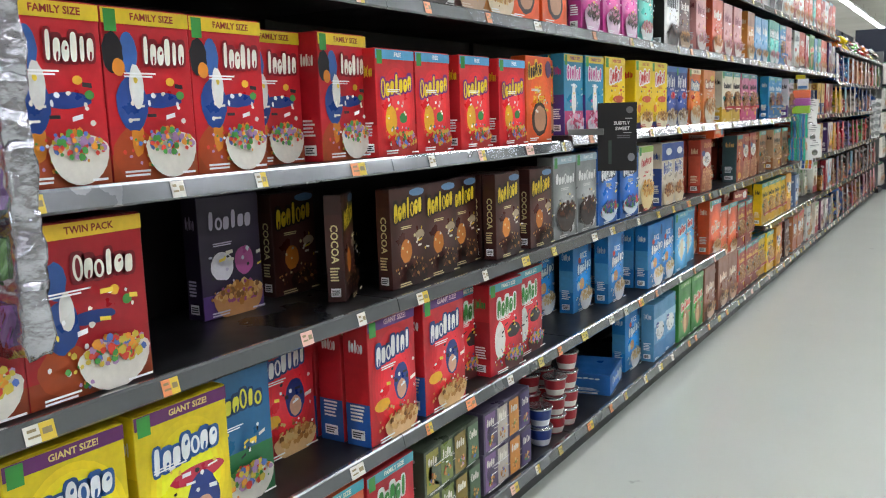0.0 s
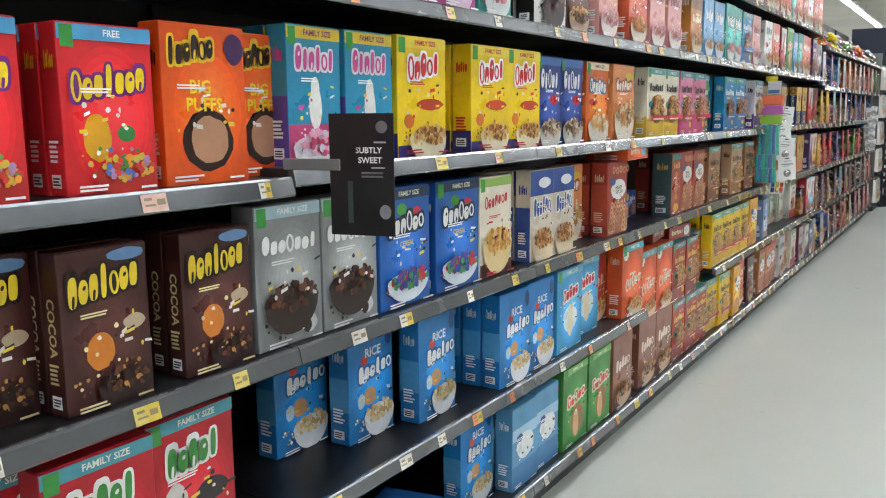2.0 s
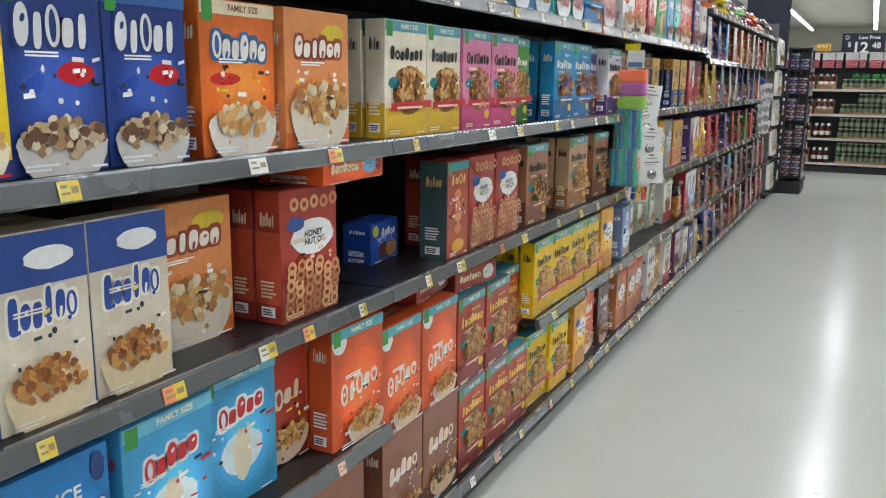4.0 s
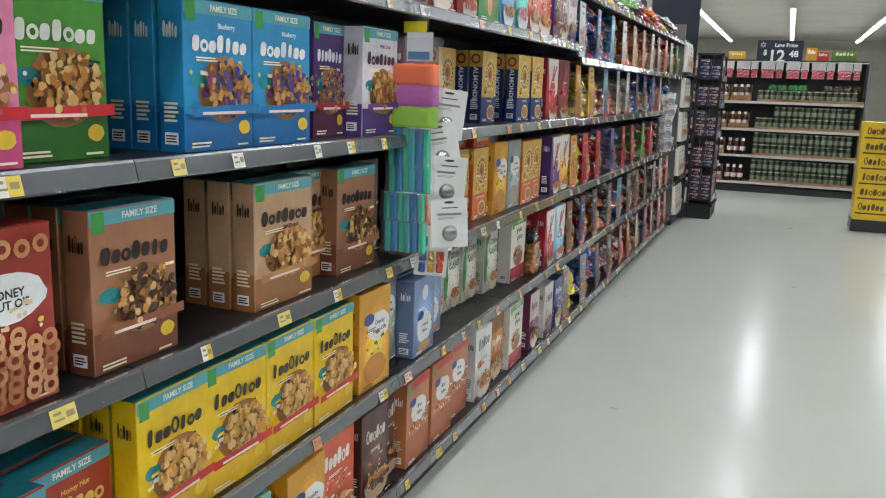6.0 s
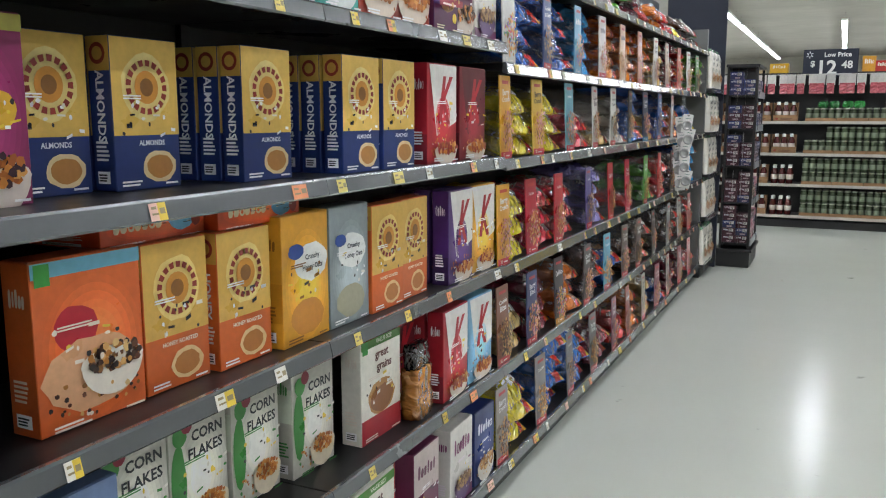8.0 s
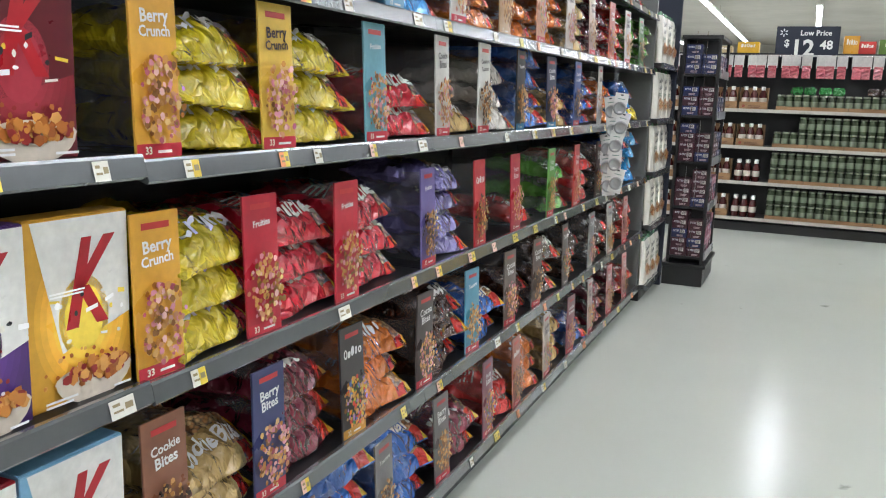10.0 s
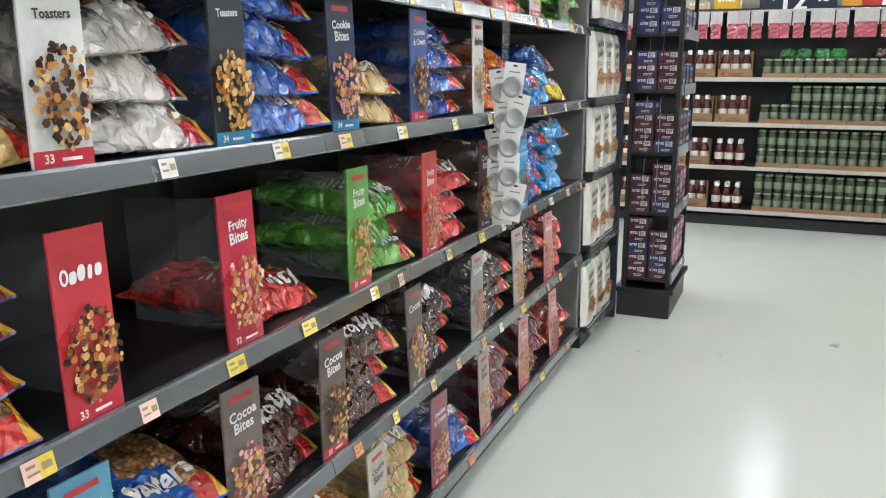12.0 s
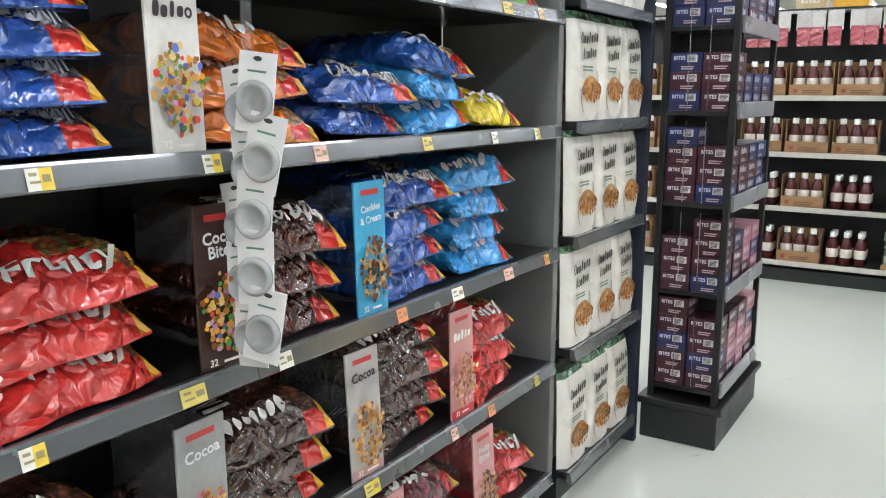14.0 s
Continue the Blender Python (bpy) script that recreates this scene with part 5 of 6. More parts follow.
bins("b", (7.32, "d8a03a", "c8283a", "yellow", 3), (7.70, "d8b24a", "c8283a", "yellow", 3), (8.16, "6fa8b8", "c8283a", "red", 2), (8.61, "d0cfca", "c8283a", "tan", 1), (8.97, "d0cfca", "c8283a", "white", 3), (9.39, "23282e", "2a86b0", "blue", 4), (9.84, "26304a", "2a86b0", "tan", 2), (10.28, "44588c", "c8283a", "navy", 4), (10.78, "e0ddd6", "e0ddd6", "orange", 3))
stack("navy", 11.42, BAG_LEVEL["b"], 2)
stack("sky", 11.76, BAG_LEVEL["b"], 2)
stack("yellow", 12.08, BAG_LEVEL["b"], 1)
stack("blue", 11.74, BAG_LEVEL["b"] + 0.15, 1)
bins("c", (7.31, "d8a03a", "c8283a", "yellow", 3), (7.64, "b8283a", "c8283a", "red", 3), (8.01, "b8283a", "c8283a", "red", 3), (8.53, "6a5f9a", "c8283a", "violet", 4), (8.99, "b8303a", "c8283a", None, 0), (9.40, "b8283f", "b8283f", "redb", 1), (9.90, "5f9a4a", "c8283a", "green", 3), (10.36, "c03a34", "c8283a", "redb", 3), (10.86, "3a241e", "3a241e", "cocoa_bag", 3), (11.33, "3fa0c8", "3fa0c8", "navy", 4))
stack("sky", 11.98, BAG_LEVEL["c"], 4)
bins("d", (7.32, "8a5a44", "c8283a", "tan", 2), (7.66, "3a3f6a", "c8283a", "maroon", 3), (8.06, "3f3a3a", "c8902a", "orange", 3), (8.52, "4a4444", "c8283a", "cocoa_bag", 3), (8.95, "5a9ab4", "c8283a", "blue", 2), (9.38, "6f625c", "c8283a", "cocoa_bag", 2), (9.75, "5f4f48", "c8283a", "cocoa_bag", 3), (10.26, "5f5550", "6f6560", "silver", 3), (10.79, "9a9a98", "9a9a98", "silver", 3), (11.30, "b8b4b0", "b8908a", "silver", 4))
divider(11.75, BAG_LEVEL["d"], "c98f8a", "c8283a")
stack("redb", 12.06, BAG_LEVEL["d"], 3)
bins("e", (7.32, "9a9288", "c8283a", "yellow", 3), (7.81, "8a8888", "c8283a", "blue", 4), (8.27, "7a7878", "c8283a", "blue", 3), (8.71, "6f6a6a", "c8283a", "maroon", 2), (9.17, "8a5a68", "b8283a", "redb", 2), (9.54, "a86a5a", "c8283a", "orange", 3), (10.0, "c8beb0", "c8283a", "tan", 3), (10.44, "8f5a66", "b8283a", "navy", 2), (10.90, "c8b0a8", "c8283a", "maroon", 3), (11.40, "c88f8f", "c8283a", "maroon", 3), (11.90, "d09a98", "c8283a", "redb", 2))
for i, (card, key) in enumerate((("d0cfca", "blue"), ("44588c", "navy"), ("6fa8c8", "sky"), ("e0ddd6", "orange"), ("d8b890", "orange"), ("d8a080", "orange"), ("d0c8c0", "tan"), ("c8b0a0", "maroon"), ("c86a5a", "redb"), ("d0cfca", "green"), ("4f7a4a", "green"))):
    bins("a", (7.34 + 0.455 * i, card, "c8283a" if i % 2 else card, key, 4))
TOPB = ["orange", "redb", "yellow", "cocoa_bag", "silver", "green", "maroon", "redb"]
for i in range(14):
    stack(TOPB[i % 8], 7.55 + 0.345 * i, BAG_LEVEL["T"], 1 + (i % 3 != 1), 0.03)

# white granola pouches in the end bay
pouch = thing("granola_pouch", "white stand-up pouch of granola with a bowl picture and green top", "granola pouch", "granola pouches in the end bay")
w, h, d = 0.222, 0.362, 0.085
bm = bmesh.new()
nu, nv = 10, 14
for sgn in (1, -1):
    g2 = [[bm.verts.new((-d / 2 + sgn * d / 2 * max(0.03, (1 - (2 * i / nu - 1) ** 8)) ** 0.5 * max(0.3, 1 - 0.8 * (j / nv) ** 6) ** 0.7, (i / nu - 0.5) * w, h * j / nv)) for i in range(nu + 1)] for j in range(nv + 1)]
    for j in range(nv):
        for i in range(nu):
            q = (g2[j][i], g2[j][i + 1], g2[j + 1][i + 1], g2[j + 1][i])
            f = bm.faces.new(q if sgn > 0 else q[::-1])
            f.smooth = True
            f.material_index = 1 if j >= nv - 1 else 0
part("pouch_film", bm, [shader("white_pouch_film", rgb("dedad0"), 0.3, grain=18, vary=0.06, bump=0.3), film("5f8a6a")], pouch)
a = Art(w * 0.86, h, "pouch", FRONT)
a.marks(0.12, 0.70, 0.88, 0.80, 6, "4a4a44", 0.03)
a.marks(0.2, 0.56, 0.8, 0.66, 5, "5a5a50", 0.03)
a.bars(0.2, 0.46, 0.7, 0.52, 2, "6f8a6a")
a.oval(0.55, 0.22, 0.42, 0.2, "b98a5a")
a.bowl(0.56, 0.24, 0.40, 0.16, "e6e2d8", OATS + ["8a4a3a", "c8743a"], 110)
part("pouch_print", a.bm, a.mats, pouch)
first = True
for z in END_LEVEL + [2.2]:
    for i in range(3):
        if z > 2:
            continue
        for q in range(2):
            m = pose(0.03 - q * 0.1, 12.568 + 0.223 * i, z + 0.001, 0, -1, R.uniform(-1.5, 1.5))
            if first:
                pouch.matrix_basis, first = m, False
            else:
                copy_thing(pouch, m)
structure("panel_header", box(-0.52, 0.055, 13.125, 13.16, 0.0, 2.72, 0.003), M_NAVY, "tall dark navy board at the end of the shelving", "sign board")

# ---- wire display rack at the corner ----
rack = thing("display_rack", "tall black display rack of small snack cartons on a plinth", "display rack")
X0, X1, Y0, Y1 = 0.07, 0.365, 13.23, 13.94
part("plinth", box(X0 - 0.02, X1 + 0.01, Y0 - 0.02, Y1 + 0.01, 0, 0.155, 0.004), M_BLACK, rack)
part("plinth_rim", box(X0 - 0.035, X1 + 0.03, Y0 - 0.035, Y1 + 0.03, 0.155, 0.185, 0.004), M_BLACK, rack)
for x, y in ((X0, Y0), (X1 - 0.025, Y0), (X0, Y1 - 0.025), (X1 - 0.025, Y1 - 0.025)):
    part("post", box(x, x + 0.025, y, y + 0.025, 0.185, 2.0, 0.002), M_BLACK, rack)
part("top_cap", box(X0 - 0.01, X1 + 0.01, Y0 - 0.01, Y1 + 0.01, 2.0, 2.03, 0.003), M_BLACK, rack)
part("side_panel", box(X0 + 0.001, X0 + 0.006, Y0 + 0.03, Y1 - 0.03, 0.185, 2.0), M_BLACK, rack)
part("inner_panel", box(X0 + 0.026, X1 - 0.026, Y0 + 0.172, Y0 + 0.178, 0.185, 2.0), M_BLACK, rack)
part("core_panel", box(X0 + 0.11, X0 + 0.125, Y0 + 0.19, Y1 - 0.03, 0.185, 2.0), M_BLACK, rack)
M_LIP = shader("smoky_lip", rgb("8a8c90"), 0.3, grain=20, vary=0.15)
RL = [0.245, 0.66, 1.03, 1.40, 1.73]
for z in RL:
    part("tray", box(X0 + 0.02, X1, Y0 + 0.004, Y1 - 0.03, z - 0.018, z, 0.001), M_BLACK, rack)
    part("tray_lip", box(X1, X1 + 0.012, Y0 + 0.026, Y1 - 0.026, z - 0.03, z + 0.035, 0.002), M_LIP, rack, "grey label lip")
    for k in (0.33, 0.66):
        part("wire", box(X0 + 0.025 + 0.24 * k, X0 + 0.028 + 0.24 * k, Y0 + 0.001, Y0 + 0.004, z, z + 0.33), M_STEEL, rack)


def snack(key, body, c2, label, w=0.125, h=0.075, d=0.16):
    ob = thing("snack_box", label, "snack box", "snack boxes on the rack")
    part("body", box(-w / 2, w / 2, 0, d, 0, h, 0.001), ink(body), ob)
    a = Art(w, h, key, SIDE)
    a.rect(0.02, 0.5, 0.98, 0.98, c2)
    a.word("BITES", 0.29, 0.72, 0.20, "dcdce4")
    a.rect(0.54, 0.5, 0.86, 0.88, "d9d6d0")
    a.bars(0.57, 0.54, 0.84, 0.86, 5, "35323a")
    a.bars(0.35, 0.12, 0.8, 0.34, 2, "c8b0b4")
    part("print", a.bm, a.mats, ob)
    part("lettering", a.text[0][1], None, ob)
    b = Art(d, h, key + "s", Matrix.Translation((w / 2, d / 2, 0)) @ FRONT)
    b.rect(0.03, 0.4, 0.97, 0.95, c2)
    b.marks(0.1, 0.5, 0.7, 0.85, 4, "d4d4dc")
    b.bars(0.1, 0.1, 0.6, 0.3, 2, "c8a8ac")
    part("end_print", b.bm, b.mats, ob)
    PROTO[key] = (ob, w, h, d, [0])


snack("maroon_snack", "3f1a26", "4a2230", "dark maroon snack carton with a white code patch")
snack("navy_snack", "232a52", "2a3468", "navy blue snack carton with a white code patch")
snack("pink_snack", "a8687c", "c08090", "dusty pink snack carton")


def drop(key, m):
    ob, w, h, d, n = PROTO[key]
    if n[0] == 0:
        ob.matrix_basis = m
    else:
        copy_thing(ob, m)
    n[0] += 1


for li, z in enumerate(RL):
    top = (RL + [2.0])[li + 1] - 0.03
    for col in range(2):
        zz, k = z + 0.001, 0
        lim = top - (0.06 if (li + col) % 2 else 0.0)
        while zz + 0.075 < lim:
            key = "navy_snack" if R.random() < (0.7 if li == 4 else 0.25) else "maroon_snack"
            drop(key, pose(X0 + 0.09 + 0.13 * col, Y0 + 0.008 + R.uniform(0, 0.006), zz, 0, 0, R.uniform(-2, 2)))
            zz += 0.0762
    for s in range(3):
        zz = z + 0.001
        while zz + 0.075 < top - 0.08:
            key = R.choice(("maroon_snack", "navy_snack", "pink_snack") if li < 2 else ("maroon_snack", "navy_snack"))
            drop(key, pose(X1 - 0.075, Y0 + 0.185 + 0.165 * s, zz, 0, 0, R.uniform(-2, 2)))
            zz += 0.0762

M_PALE = shader("pale_channel", rgb("b8b4aa"), 0.4, grain=20, vary=0.15)
# ---- far shelving across the end of the aisle ----
FY = 16.72
FL = [0.17, 0.60, 1.02, 1.45]
for i in range(3):
    x0 = -1.45 + 1.22 * i
    g = thing("far_gondola", "black shelving bay of jars and bottles across the aisle's end", "shelving", "far shelving bays")
    part("back_panel", box(x0, x0 + 1.22, FY + 0.45, FY + 0.48, 0, 2.1), M_BLACK, g)
    part("kick_plate", box(x0, x0 + 1.22, FY + 0.06, FY + 0.44, 0, 0.10), M_BLACK, g)
    for z in FL:
        s = part("shelf", box(x0 + 0.001, x0 + 1.219, FY + 0.014, FY + 0.449, z - 0.025, z), M_SHELF, g)
        part("price_channel", box(x0 + 0.001, x0 + 1.219, FY, FY + 0.012, z - 0.036, z + 0.004, 0.002), M_PALE, s, "pale price channel")
    part("peg_bar", box(x0, x0 + 1.22, FY + 0.05, FY + 0.065, 2.06, 2.08), M_STEEL, g)
structure("panel_far_end", box(2.215, 2.25, FY + 0.0, FY + 0.48, 0, 2.1, 0.003), M_PANEL, "pale grey end panel of the far shelving", "panel")

jar = thing("pickle_jar", "green glass pickle jar with a pale metal lid", "jar", "jars on the far shelving")
part("glass", lathe([(0.036, 0), (0.04, 0.006), (0.0415, 0.03), (0.0415, 0.128), (0.040, 0.146), (0.033, 0.158)], 14), shader("pickle_glass", rgb("414c38"), 0.12, grain=30, vary=0.35, dirt=0.3, dirt_scale=30), jar)
part("label_band", lathe([(0.0416, 0.04), (0.0422, 0.041), (0.0422, 0.105), (0.0416, 0.106)], 14), ink("6c7762"), jar)
part("lid", lathe([(0.036, 0.158), (0.037, 0.16), (0.037, 0.174), (0.034, 0.177)], 14), ink("8f9480"), jar)
bottle = thing("sauce_bottle", "dark red sauce bottle with a white cap and label", "bottle", "bottles on the far shelving")
part("bottle_body", lathe([(0.038, 0), (0.043, 0.006), (0.043, 0.14), (0.039, 0.17), (0.022, 0.205), (0.019, 0.216)], 14), shader("sauce_red", rgb("4a1a1a"), 0.18, grain=30, vary=0.2), bottle)
part("label_patch", lathe([(0.0435, 0.06), (0.044, 0.061), (0.044, 0.125), (0.0435, 0.126)], 14), ink("cfc4b8"), bottle)
part("cap", lathe([(0.023, 0.213), (0.024, 0.215), (0.023, 0.252), (0.020, 0.255)], 12), M_WHITE, bottle)
tray = thing("carton_tray", "low brown corrugated tray holding bottles", "carton tray", "trays on the far shelving")
bm = box(-0.155, 0.155, -0.10, 0.10, 0, 0.006)
add_box(bm, -0.155, 0.155, -0.104, -0.10, 0, 0.085)
add_box(bm, -0.155, 0.155, 0.10, 0.104, 0, 0.25)
add_box(bm, -0.155, -0.151, -0.10, 0.10, 0, 0.25)
add_box(bm, 0.151, 0.155, -0.10, 0.10, 0, 0.25)
part("tray_card", bm, M_KRAFT, tray)
a = Art(0.3, 0.07, "tray", Matrix.Translation((0, -0.104, 0)) @ SIDE)
a.bars(0.3, 0.25, 0.8, 0.7, 2, "6f4a34")
a.oval(0.14, 0.5, 0.06, 0.22, "8f3a2a")
part("tray_print", a.bm, a.mats, tray)
PROTO["jar"], PROTO["bottle"], PROTO["tray"] = (jar, 0.082, 0.145, 0, [0]), (bottle, 0.08, 0.22, 0, [0]), (tray, 0.31, 0.19, 0, [0])
for li, z in enumerate(FL):
    for k in range(6):
        x = -1.25 + 0.335 * k
        if x > 0.62:
            continue
        if li < 2 and k % 2:
            for b in range(3):
                for r in range(2):
                    drop("bottle", pose(x + (b - 1) * 0.098, FY + 0.09 + 0.1 * r, z + 0.001))
            continue
        drop("tray", pose(x, FY + 0.13, z + 0.001))
        for b in range(3):
            drop("bottle", pose(x + (b - 1) * 0.096, FY + 0.09, z + 0.0075))
    x = 0.72
    while x < 2.16:
        for lev in range(1 if li == 3 else 2):
            if li == 2 and lev == 1 and x < 0.95:
                continue
            drop("jar", pose(x, FY + 0.075 + R.uniform(0, 0.01), z + 0.001 + 0.179 * lev))
            if lev == 0 or li < 3:
                drop("jar", pose(x + 0.006, FY + 0.17, z + 0.001 + 0.179 * lev)) if x < 1.3 else None
        x += 0.09
for li, z in enumerate(FL):
    for k in range(4):
        ob = thing("jar_tray", "low brown corrugated tray front below a row of jars", "carton tray", "jar trays on the far shelving")
        x = 0.675 + 0.385 * k
        part("tray_front", box(x, x + 0.38, FY + 0.022, FY + 0.026, z + 0.001, z + 0.045), M_KRAFT, ob)
        part("tray_floor", box(x, x + 0.38, FY + 0.026, FY + 0.035, z + 0.0002, z + 0.0009), M_KRAFT, ob)
# pegged packs over the jars
peg = thing("hanging_pack", "white-topped pack of red candy hung on a peg", "hanging pack", "pegged packs on the far shelving")
part("card_top", box(-0.055, 0.055, -0.004, 0.0, -0.14, 0.0, 0.001), shader("hang_card", rgb("b8b4b0"), 0.4, grain=30, vary=0.2), peg)
part("candy_window", box(-0.046, 0.046, -0.020, -0.0045, -0.255, -0.115, 0.006), film("b85560"), peg)
part("hook", box(-0.002, 0.002, -0.02, 0.06, -0.012, -0.008), M_STEEL, peg)
PROTO["peg"] = (peg, 0.1, 0.25, 0, [0])
for i in range(24):
    drop("peg", pose(-0.75 + 0.122 * i + (0.03 if i % 3 == 0 else 0), FY + 0.02, 2.07, 0, 0, R.uniform(-8, 8)))
for x, c, lb in ((0.95, "2a7a3a", "green"), (1.25, "2f8a3f", "green"), (1.75, "3a241c", "dark brown"), (2.02, "5a3a24", "brown")):
    ob = thing("garnish_bag", f"row of shiny {lb} garnish bags above the jars", "bag")
    bm = bmesh.new()
    for k in range(2):
        add_box(bm, x - 0.13 + 0.14 * k, x + 0.0 + 0.14 * k, FY + 0.07, FY + 0.2, FL[3] + 0.179, FL[3] + 0.27, 0.02)
    part("bag_film", bm, film(c), ob)
# price sign standing over the shelving
sign = thing("price_sign", "navy price board with white numerals above the far shelving", "price sign")
part("board", box(0.60, 1.27, FY + 0.10, FY + 0.115, 2.03, 2.40, 0.002), M_NAVY, sign)
for t, x, z, hh in (("Low Price", 1.02, 2.325, 0.06), ("12", 0.89, 2.15, 0.19), ("48", 1.14, 2.19, 0.10), ("$", 0.72, 2.21, 0.08)):
    me = words(t, hh, Matrix.Translation((x, FY + 0.098, z)) @ SIDE)
    me.materials.append(M_WHITE)
    part("lettering", me, None, sign)
a = Art(0.1, 0.1, "star", Matrix.Translation((0.68, FY + 0.0985, 2.28)) @ SIDE)
for i in range(6):
    t = i * math.pi / 3 + 0.52
    a.put([(0.5 + r * math.cos(t + o), 0.5 + r * math.sin(t + o)) for r, o in ((0.18, -0.3), (0.45, -0.14), (0.45, 0.14), (0.18, 0.3))], "dcdce0", 0.0005)
part("emblem", a.bm, a.mats, sign)
part("stem", box(0.92, 0.95, FY + 0.117, FY + 0.13, 2.0, 2.2), M_STEEL, sign)
for x, w2, z1, c, lb in ((0.30, 0.24, 2.23, "d8a82a", "yellow carton on top of the far shelving"), (1.40, 0.16, 2.30, "d89a2a", "amber bottle pack on top of the far shelving"), (1.56, 0.18, 2.24, "c8322a", "red pack on top of the far shelving"), (1.86, 0.36, 2.26, "5a7a2a", "green cartons on top of the far shelving"), (0.02, 0.2, 2.18, "c9b48a", "tan carton on top of the far shelving")):
    ob = thing("top_stock_box", lb, "stock box")
    part("body", box(x - w2 / 2, x + w2 / 2, FY + 0.15, FY + 0.40, 2.101, z1, 0.004), ink(c), ob)
    a = Art(w2, z1 - 2.1, lb, Matrix.Translation((x, FY + 0.15, 2.1)) @ SIDE)
    a.marks(0.15, 0.5, 0.85, 0.8, 4, "eee8dc")
    part("print", a.bm, a.mats, ob)
top = thing("top_board", "black top board of the far shelving", "shelf board")
part("board", box(-1.45, 2.21, FY + 0.12, FY + 0.45, 2.082, 2.10), M_BLACK, top)

# yellow cardboard display beside the aisle
disp = thing("floor_display", "yellow cardboard floor display with dark lettering bars", "floor display")
part("base", box(1.97, 2.45, 13.3, 13.75, 0, 0.14, 0.004), ink("2a2a2c"), disp)
part("display_body", box(1.98, 2.44, 13.31, 13.74, 0.14, 1.28, 0.004), ink("e0b81c"), disp)
a = Art(0.46, 1.14, "disp", Matrix.Translation((2.21, 13.31, 0.14)) @ SIDE)
for i in range(6):
    a.rect(0.05, 0.06 + i * 0.155, 0.95, 0.075 + i * 0.155, "3a3420")
    a.marks(0.1, 0.1 + i * 0.155, 0.7, 0.17 + i * 0.155, 5, "5a4418")
part("display_print", a.bm, a.mats, disp)

# ---- hanging strips and signs on the shelf edge ----
flag = thing("aisle_flag_sign", "black hanging card sign with white words clipped to the shelf", "hanging sign")
flag.matrix_basis = pose(0.185, 0.02, 1.235, 0, 0, 14)
part("card", box(-0.075, 0.075, -0.0012, 0.0012, 0, 0.262), ink("17171a"), flag)
a = Art(0.15, 0.262, "flag", Matrix.Translation((0, -0.0012, 0)) @ SIDE)
a.oval(0.82, 0.89, 0.09, 0.05, "6f7074")
a.oval(0.86, 0.2, 0.09, 0.06, "8a8a90")
a.rect(0.28, 0.1, 0.36, 0.45, "3a4a44")
a.bars(0.5, 0.48, 0.9, 0.54, 2, "6a6a70")
a.word("SUBTLY", 0.62, 0.70, 0.05, "e8e8ea")
a.word("SWEET", 0.64, 0.62, 0.05, "e8e8ea")
a.bars(0.7, 0.76, 0.92, 0.785, 1, "b0b0b4")
a.bars(0.66, 0.555, 0.92, 0.575, 1, "b0b0b4")
part("card_print", a.bm, a.mats, flag)
for t, me in a.text:
    part("lettering", me, None, flag)
part("clip", box(-0.19, -0.05, -0.004, 0.004, 0.14, 0.165, 0.002), M_PANEL, flag)


def soft(bm, x0, x1, y0, y1, z0, z1, seed, amp=0.004, mat=0, n=6):
    """A soft rounded pad with a wrinkled skin."""
    bmesh.ops.create_cube(bm, size=1)
    bmesh.ops.subdivide_edges(bm, edges=list(bm.edges), cuts=n, use_grid_fill=True)
    for v in bm.verts:
        c = v.co * 2
        k = 1 - 0.10 * (abs(c.x) ** 4 + abs(c.z) ** 4) / 2
        p = Vector(((x0 + x1) / 2 + c.x * (x1 - x0) / 2, (y0 + y1) / 2 + c.y * (y1 - y0) / 2 * k, (z0 + z1) / 2 + c.z * (z1 - z0) / 2))
        v.co = p + Vector((noise.noise(p * 30 + Vector((seed, 0, 0))), noise.noise(p * 30 + Vector((0, seed, 0))), noise.noise(p * 40))) * amp
        for f in v.link_faces:
            f.material_index, f.smooth = mat, True
    return bm


SY = 4.93
strip = thing("clip_strip", "clear plastic clip strip hanging from the shelf edge", "clip strip")
part("strip", box(0.018, 0.050, SY + 0.02, SY + 0.0215, 0.95, 1.80), M_CLEAR, strip)
part("hook", box(-0.005, 0.04, SY + 0.016, SY + 0.022, 1.795, 1.815), M_STEEL, strip)
part("tag", box(-0.03, 0.05, SY + 0.004, SY + 0.006, 1.70, 1.735), ink("d8c82a"), strip)
sp = thing("sponge_pack", "wrapped pack of orange, purple and green sponges on a strip", "sponge pack")
for z, c in ((1.535, "ef6a34"), (1.468, "b04fa0"), (1.40, "8fc41e")):
    part("sponge", soft(bmesh.new(), -0.055, 0.10, SY - 0.05, SY + 0.005, z, z + 0.066, z * 9, 0.003), shader("sponge_" + c, rgb(c), 0.6, grain=90, vary=0.12, bump=0.3), sp, )
part("wrap", soft(bmesh.new(), -0.065, 0.112, SY - 0.056, SY + 0.012, 1.385, 1.68, 3, 0.006), M_CLEAR, sp, "clear wrinkled wrap")
part("header_card", box(-0.01, 0.08, SY - 0.012, SY - 0.010, 1.61, 1.70), ink("d8dadc"), sp)
part("header_print", box(-0.005, 0.07, SY - 0.0145, SY - 0.0125, 1.615, 1.64), ink("3f78b0"), sp)
CLIP_MATS = [shader("clip_plastic_" + c, rgb(c), 0.18, grain=30, vary=0.15, spec=0.6, coat=0.6) for c in ("16a898", "1f86bc", "1fb488", "22a0ac", "1a6fa8", "24bc94")]
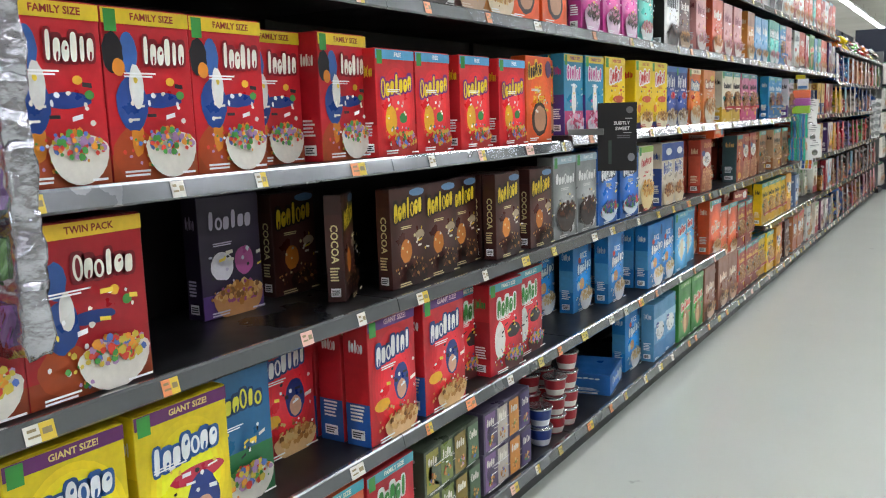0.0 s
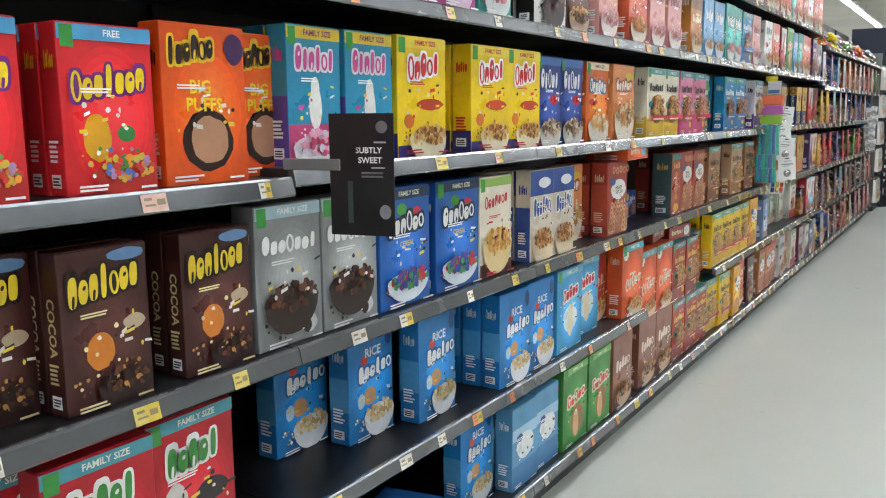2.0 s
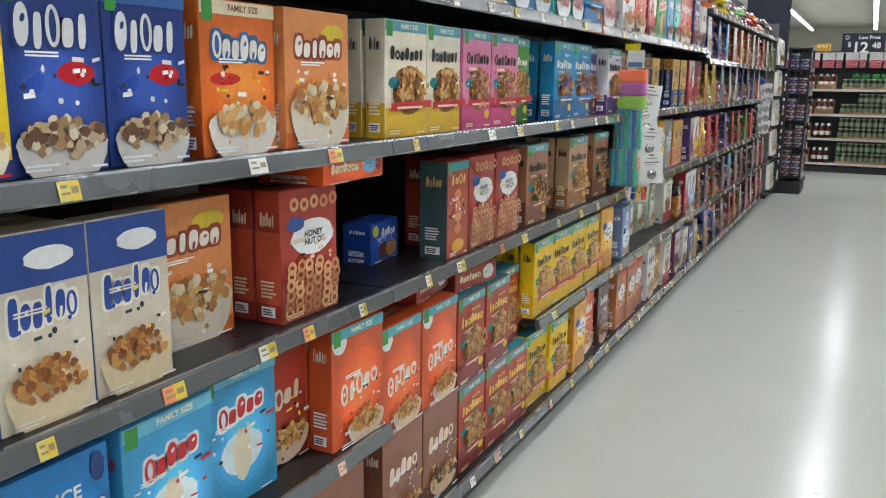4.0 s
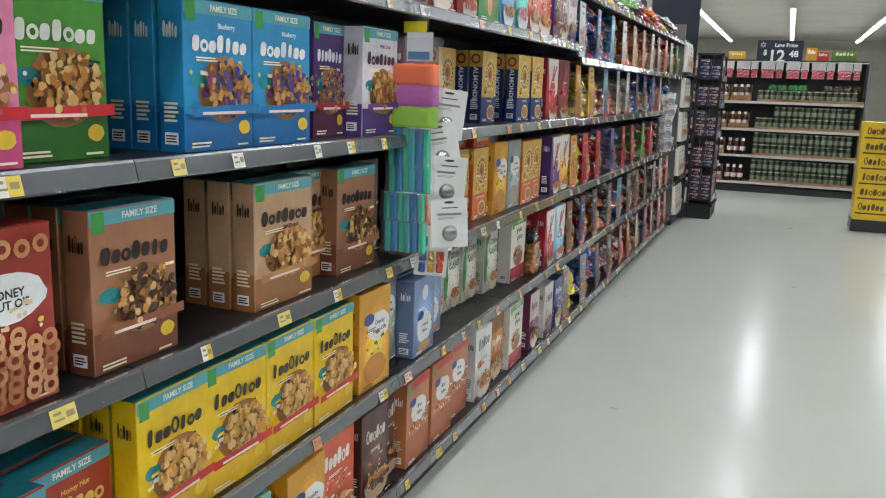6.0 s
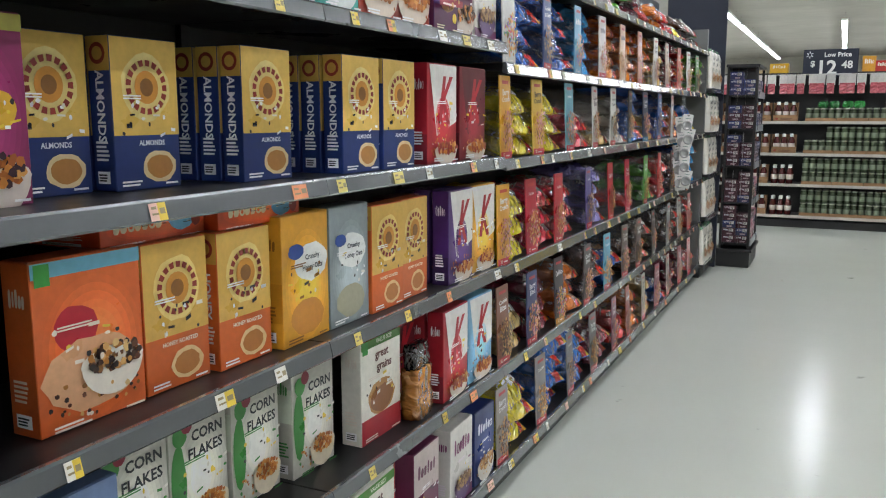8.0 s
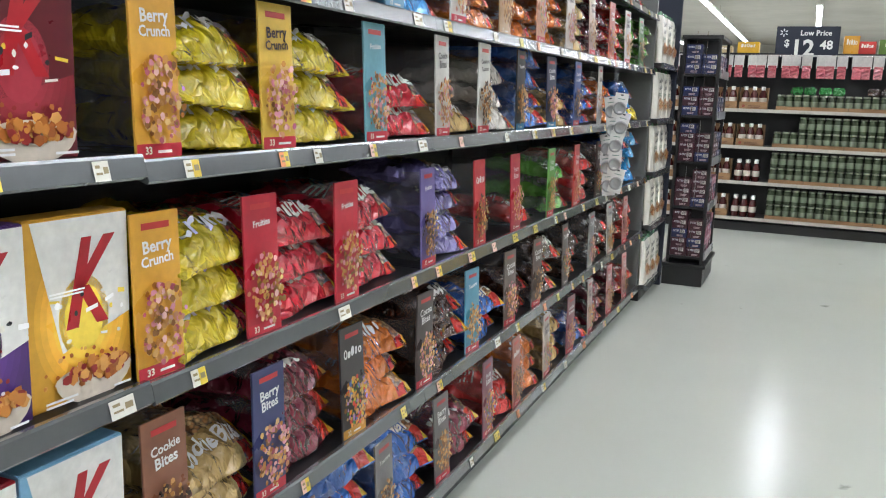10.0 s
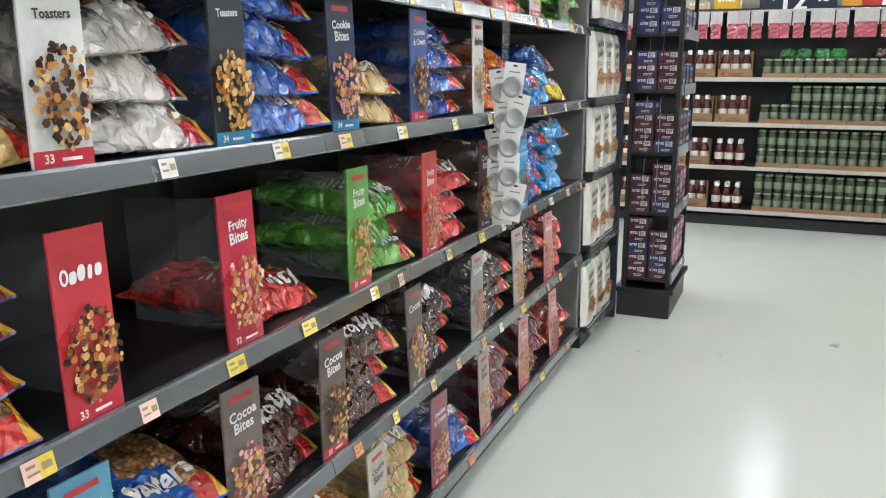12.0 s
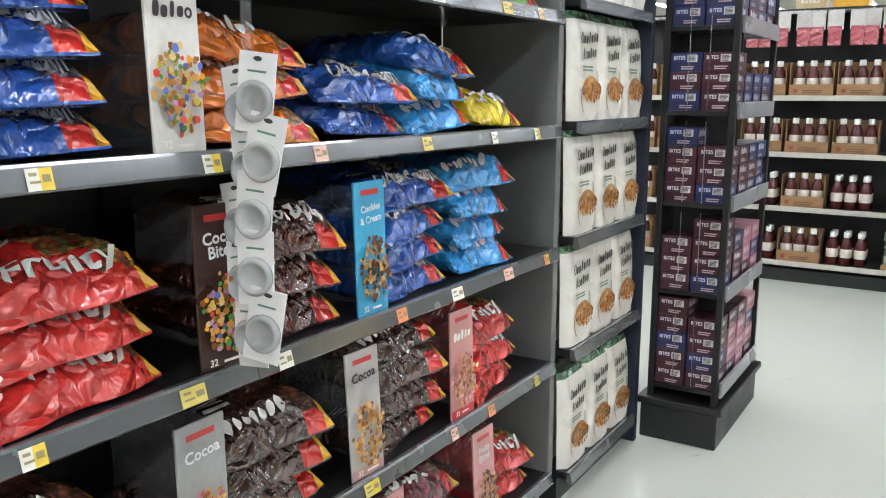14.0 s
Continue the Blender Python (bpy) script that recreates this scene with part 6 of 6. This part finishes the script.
for k, (z0_, z1_, dx) in enumerate(((1.27, 1.395, 0.0), (1.185, 1.275, 0.004), (1.09, 1.185, -0.014), (0.985, 1.09, -0.008))):
    tb = thing("clip_bag", "teal and green plastic bag clips bundled in clear wrap", "bag clips", "bundles of bag clips on a strip")
    for i in range(6):
        x = -0.055 + dx + 0.024 * i
        part("clip", box(x, x + 0.021, SY - 0.045 + 0.004 * (i % 3), SY - 0.022 + 0.004 * (i % 3), z0_, z1_, 0.004), CLIP_MATS[i], tb)
    part("wrap", soft(bmesh.new(), -0.062 + dx, 0.094 + dx, SY - 0.056, SY - 0.006, z0_ - 0.006, z1_ + 0.006, 5 + k, 0.006), M_CLEAR, tb, "clear wrinkled wrap")
for k, (x, z, t) in enumerate(((0.085, 1.36, 6), (0.10, 1.25, -10), (0.115, 1.14, 4), (0.145, 1.005, -3))):
    cd = thing("strainer_card", "white hang card holding a round steel sink strainer", "hang card", "white hang cards on a strip")
    cd.matrix_basis = pose(x, SY + 0.09 - 0.02 * k, z, 0, t, 32)
    part("card", box(-0.062, 0.062, -0.001, 0.001, 0, 0.165, 0.0004), M_WHITE, cd)
    a = Art(0.124, 0.165, "card%d" % k, Matrix.Translation((0, -0.001, 0)) @ SIDE)
    a.oval(0.5, 0.92, 0.14, 0.025, "3a3a3c")
    a.bars(0.3, 0.80, 0.75, 0.84, 1, "4a4a4c")
    a.bars(0.18, 0.66, 0.85, 0.74, 1, "8a8c8c")
    a.bars(0.2, 0.58, 0.7, 0.63, 2, "b0b0ae")
    part("card_print", a.bm, a.mats, cd)
    bm = lathe([(0.026, 0), (0.027, 0.003), (0.018, 0.010), (0.004, 0.012)], 20)
    bmesh.ops.transform(bm, matrix=Matrix.Translation((0.0, -0.001, 0.048)) @ Matrix.Rotation(radians(90), 4, "X"), verts=bm.verts)
    part("strainer", bm, M_STEEL, cd, "round steel strainer")
cc = thing("clip_card", "white hang card with coloured mini clips", "hang card")
cc.matrix_basis = pose(0.075, SY + 0.03, 0.90, 0, 4, 28)
part("card", box(-0.055, 0.055, -0.001, 0.001, 0, 0.17), M_WHITE, cc)
for x, z, c in ((-0.03, 0.10, "2a8a4a"), (-0.03, 0.05, "2a6ab0"), (0.0, 0.05, "d8b02a"), (0.03, 0.05, "e0602a"), (-0.03, 0.01, "1f4f9a"), (0.0, 0.012, "c89a2a"), (0.03, 0.012, "d8502a")):
    part("mini_clip", box(x - 0.012, x + 0.012, -0.012, -0.0015, z, z + 0.036, 0.004), film(c), cc)
# measuring-ring cards further on
s2 = thing("clip_strip", "clear plastic clip strip with white cards hanging from the shelf", "clip strip")
part("strip", box(0.03, 0.055, 10.95, 10.9515, 1.0, 1.74), M_CLEAR, s2)
M_RING = shader("clear_ring", rgb("a8aaa8"), 0.15, grain=30, vary=0.2)
for k in range(5):
    z = 1.40 - 0.105 * k
    for o in range(2):
        cd = thing("ring_card", "white hang card with a clear round plastic lid", "hang card", "ring cards on a strip")
        cd.matrix_basis = pose(0.07 - 0.03 * o + 0.008 * math.sin(k * 2.1), 10.93 + 0.014 * o - 0.003 * k, z - 0.02 * o, 0, 7 - 16 * o + 6 * math.sin(k * 1.7), 14 - 14 * o)
        part("card", box(-0.037, 0.037, -0.001, 0.001, 0, 0.14), M_WHITE, cd)
        bm = lathe([(0.036, 0), (0.037, 0.006), (0.033, 0.012), (0.026, 0.012), (0.025, 0.004), (0.004, 0.003)], 22)
        bmesh.ops.transform(bm, matrix=Matrix.Translation((0, -0.001, 0.055)) @ Matrix.Rotation(radians(90), 4, "X"), verts=bm.verts)
        part("ring", bm, M_RING, cd, "pale plastic ring")
        a = Art(0.074, 0.14, "ring", Matrix.Translation((0, -0.001, 0)) @ SIDE)
        a.oval(0.5, 0.92, 0.12, 0.03, "3a3a3c")
        a.bars(0.25, 0.75, 0.8, 0.80, 1, "5f8a78")
        part("card_print", a.bm, a.mats, cd)
# foil snack bags on a strip at the start of the walk
fs = thing("foil_bag_strip", "strip of crinkled silver foil snack bags with green and purple print", "foil bags")
for k in range(5):
    z = 1.08 + 0.118 * k
    b = part("foil_bag", soft(bmesh.new(), -0.09, 0.055, -2.335, -2.285, z, z + 0.13, k * 3, 0.010), M_FOIL, fs)
    part("print_patch", soft(bmesh.new(), -0.05, 0.02, -2.345, -2.325, z + 0.02, z + 0.09, k * 5, 0.006, n=4), film(("7a4f8a", "5f8a4a", "8a5a98", "6a9a4a", "b8b8c0")[k]), b)
# small snack pouch between the bottom-but-one cartons
sn = thing("granola_bag", "small black and amber bag of granola on the shelf", "granola bag")
part("pouch", soft(bmesh.new(), -0.09, -0.03, 6.65, 6.76, LEVEL["d"] + 0.001, LEVEL["d"] + 0.17, 4, 0.006), film("b87a34"), sn)
part("pouch_top", soft(bmesh.new(), -0.08, -0.04, 6.65, 6.76, LEVEL["d"] + 0.165, LEVEL["d"] + 0.25, 6, 0.006), film("201c1a"), sn)

# designs that found no shelf are taken away
for key, (ob, w, h, d, n) in PROTO.items():
    if n[0] == 0:
        for o in (*ob.children_recursive, ob):
            bpy.data.objects.remove(o)
for me in LETTERS.values():
    bpy.data.meshes.remove(me)
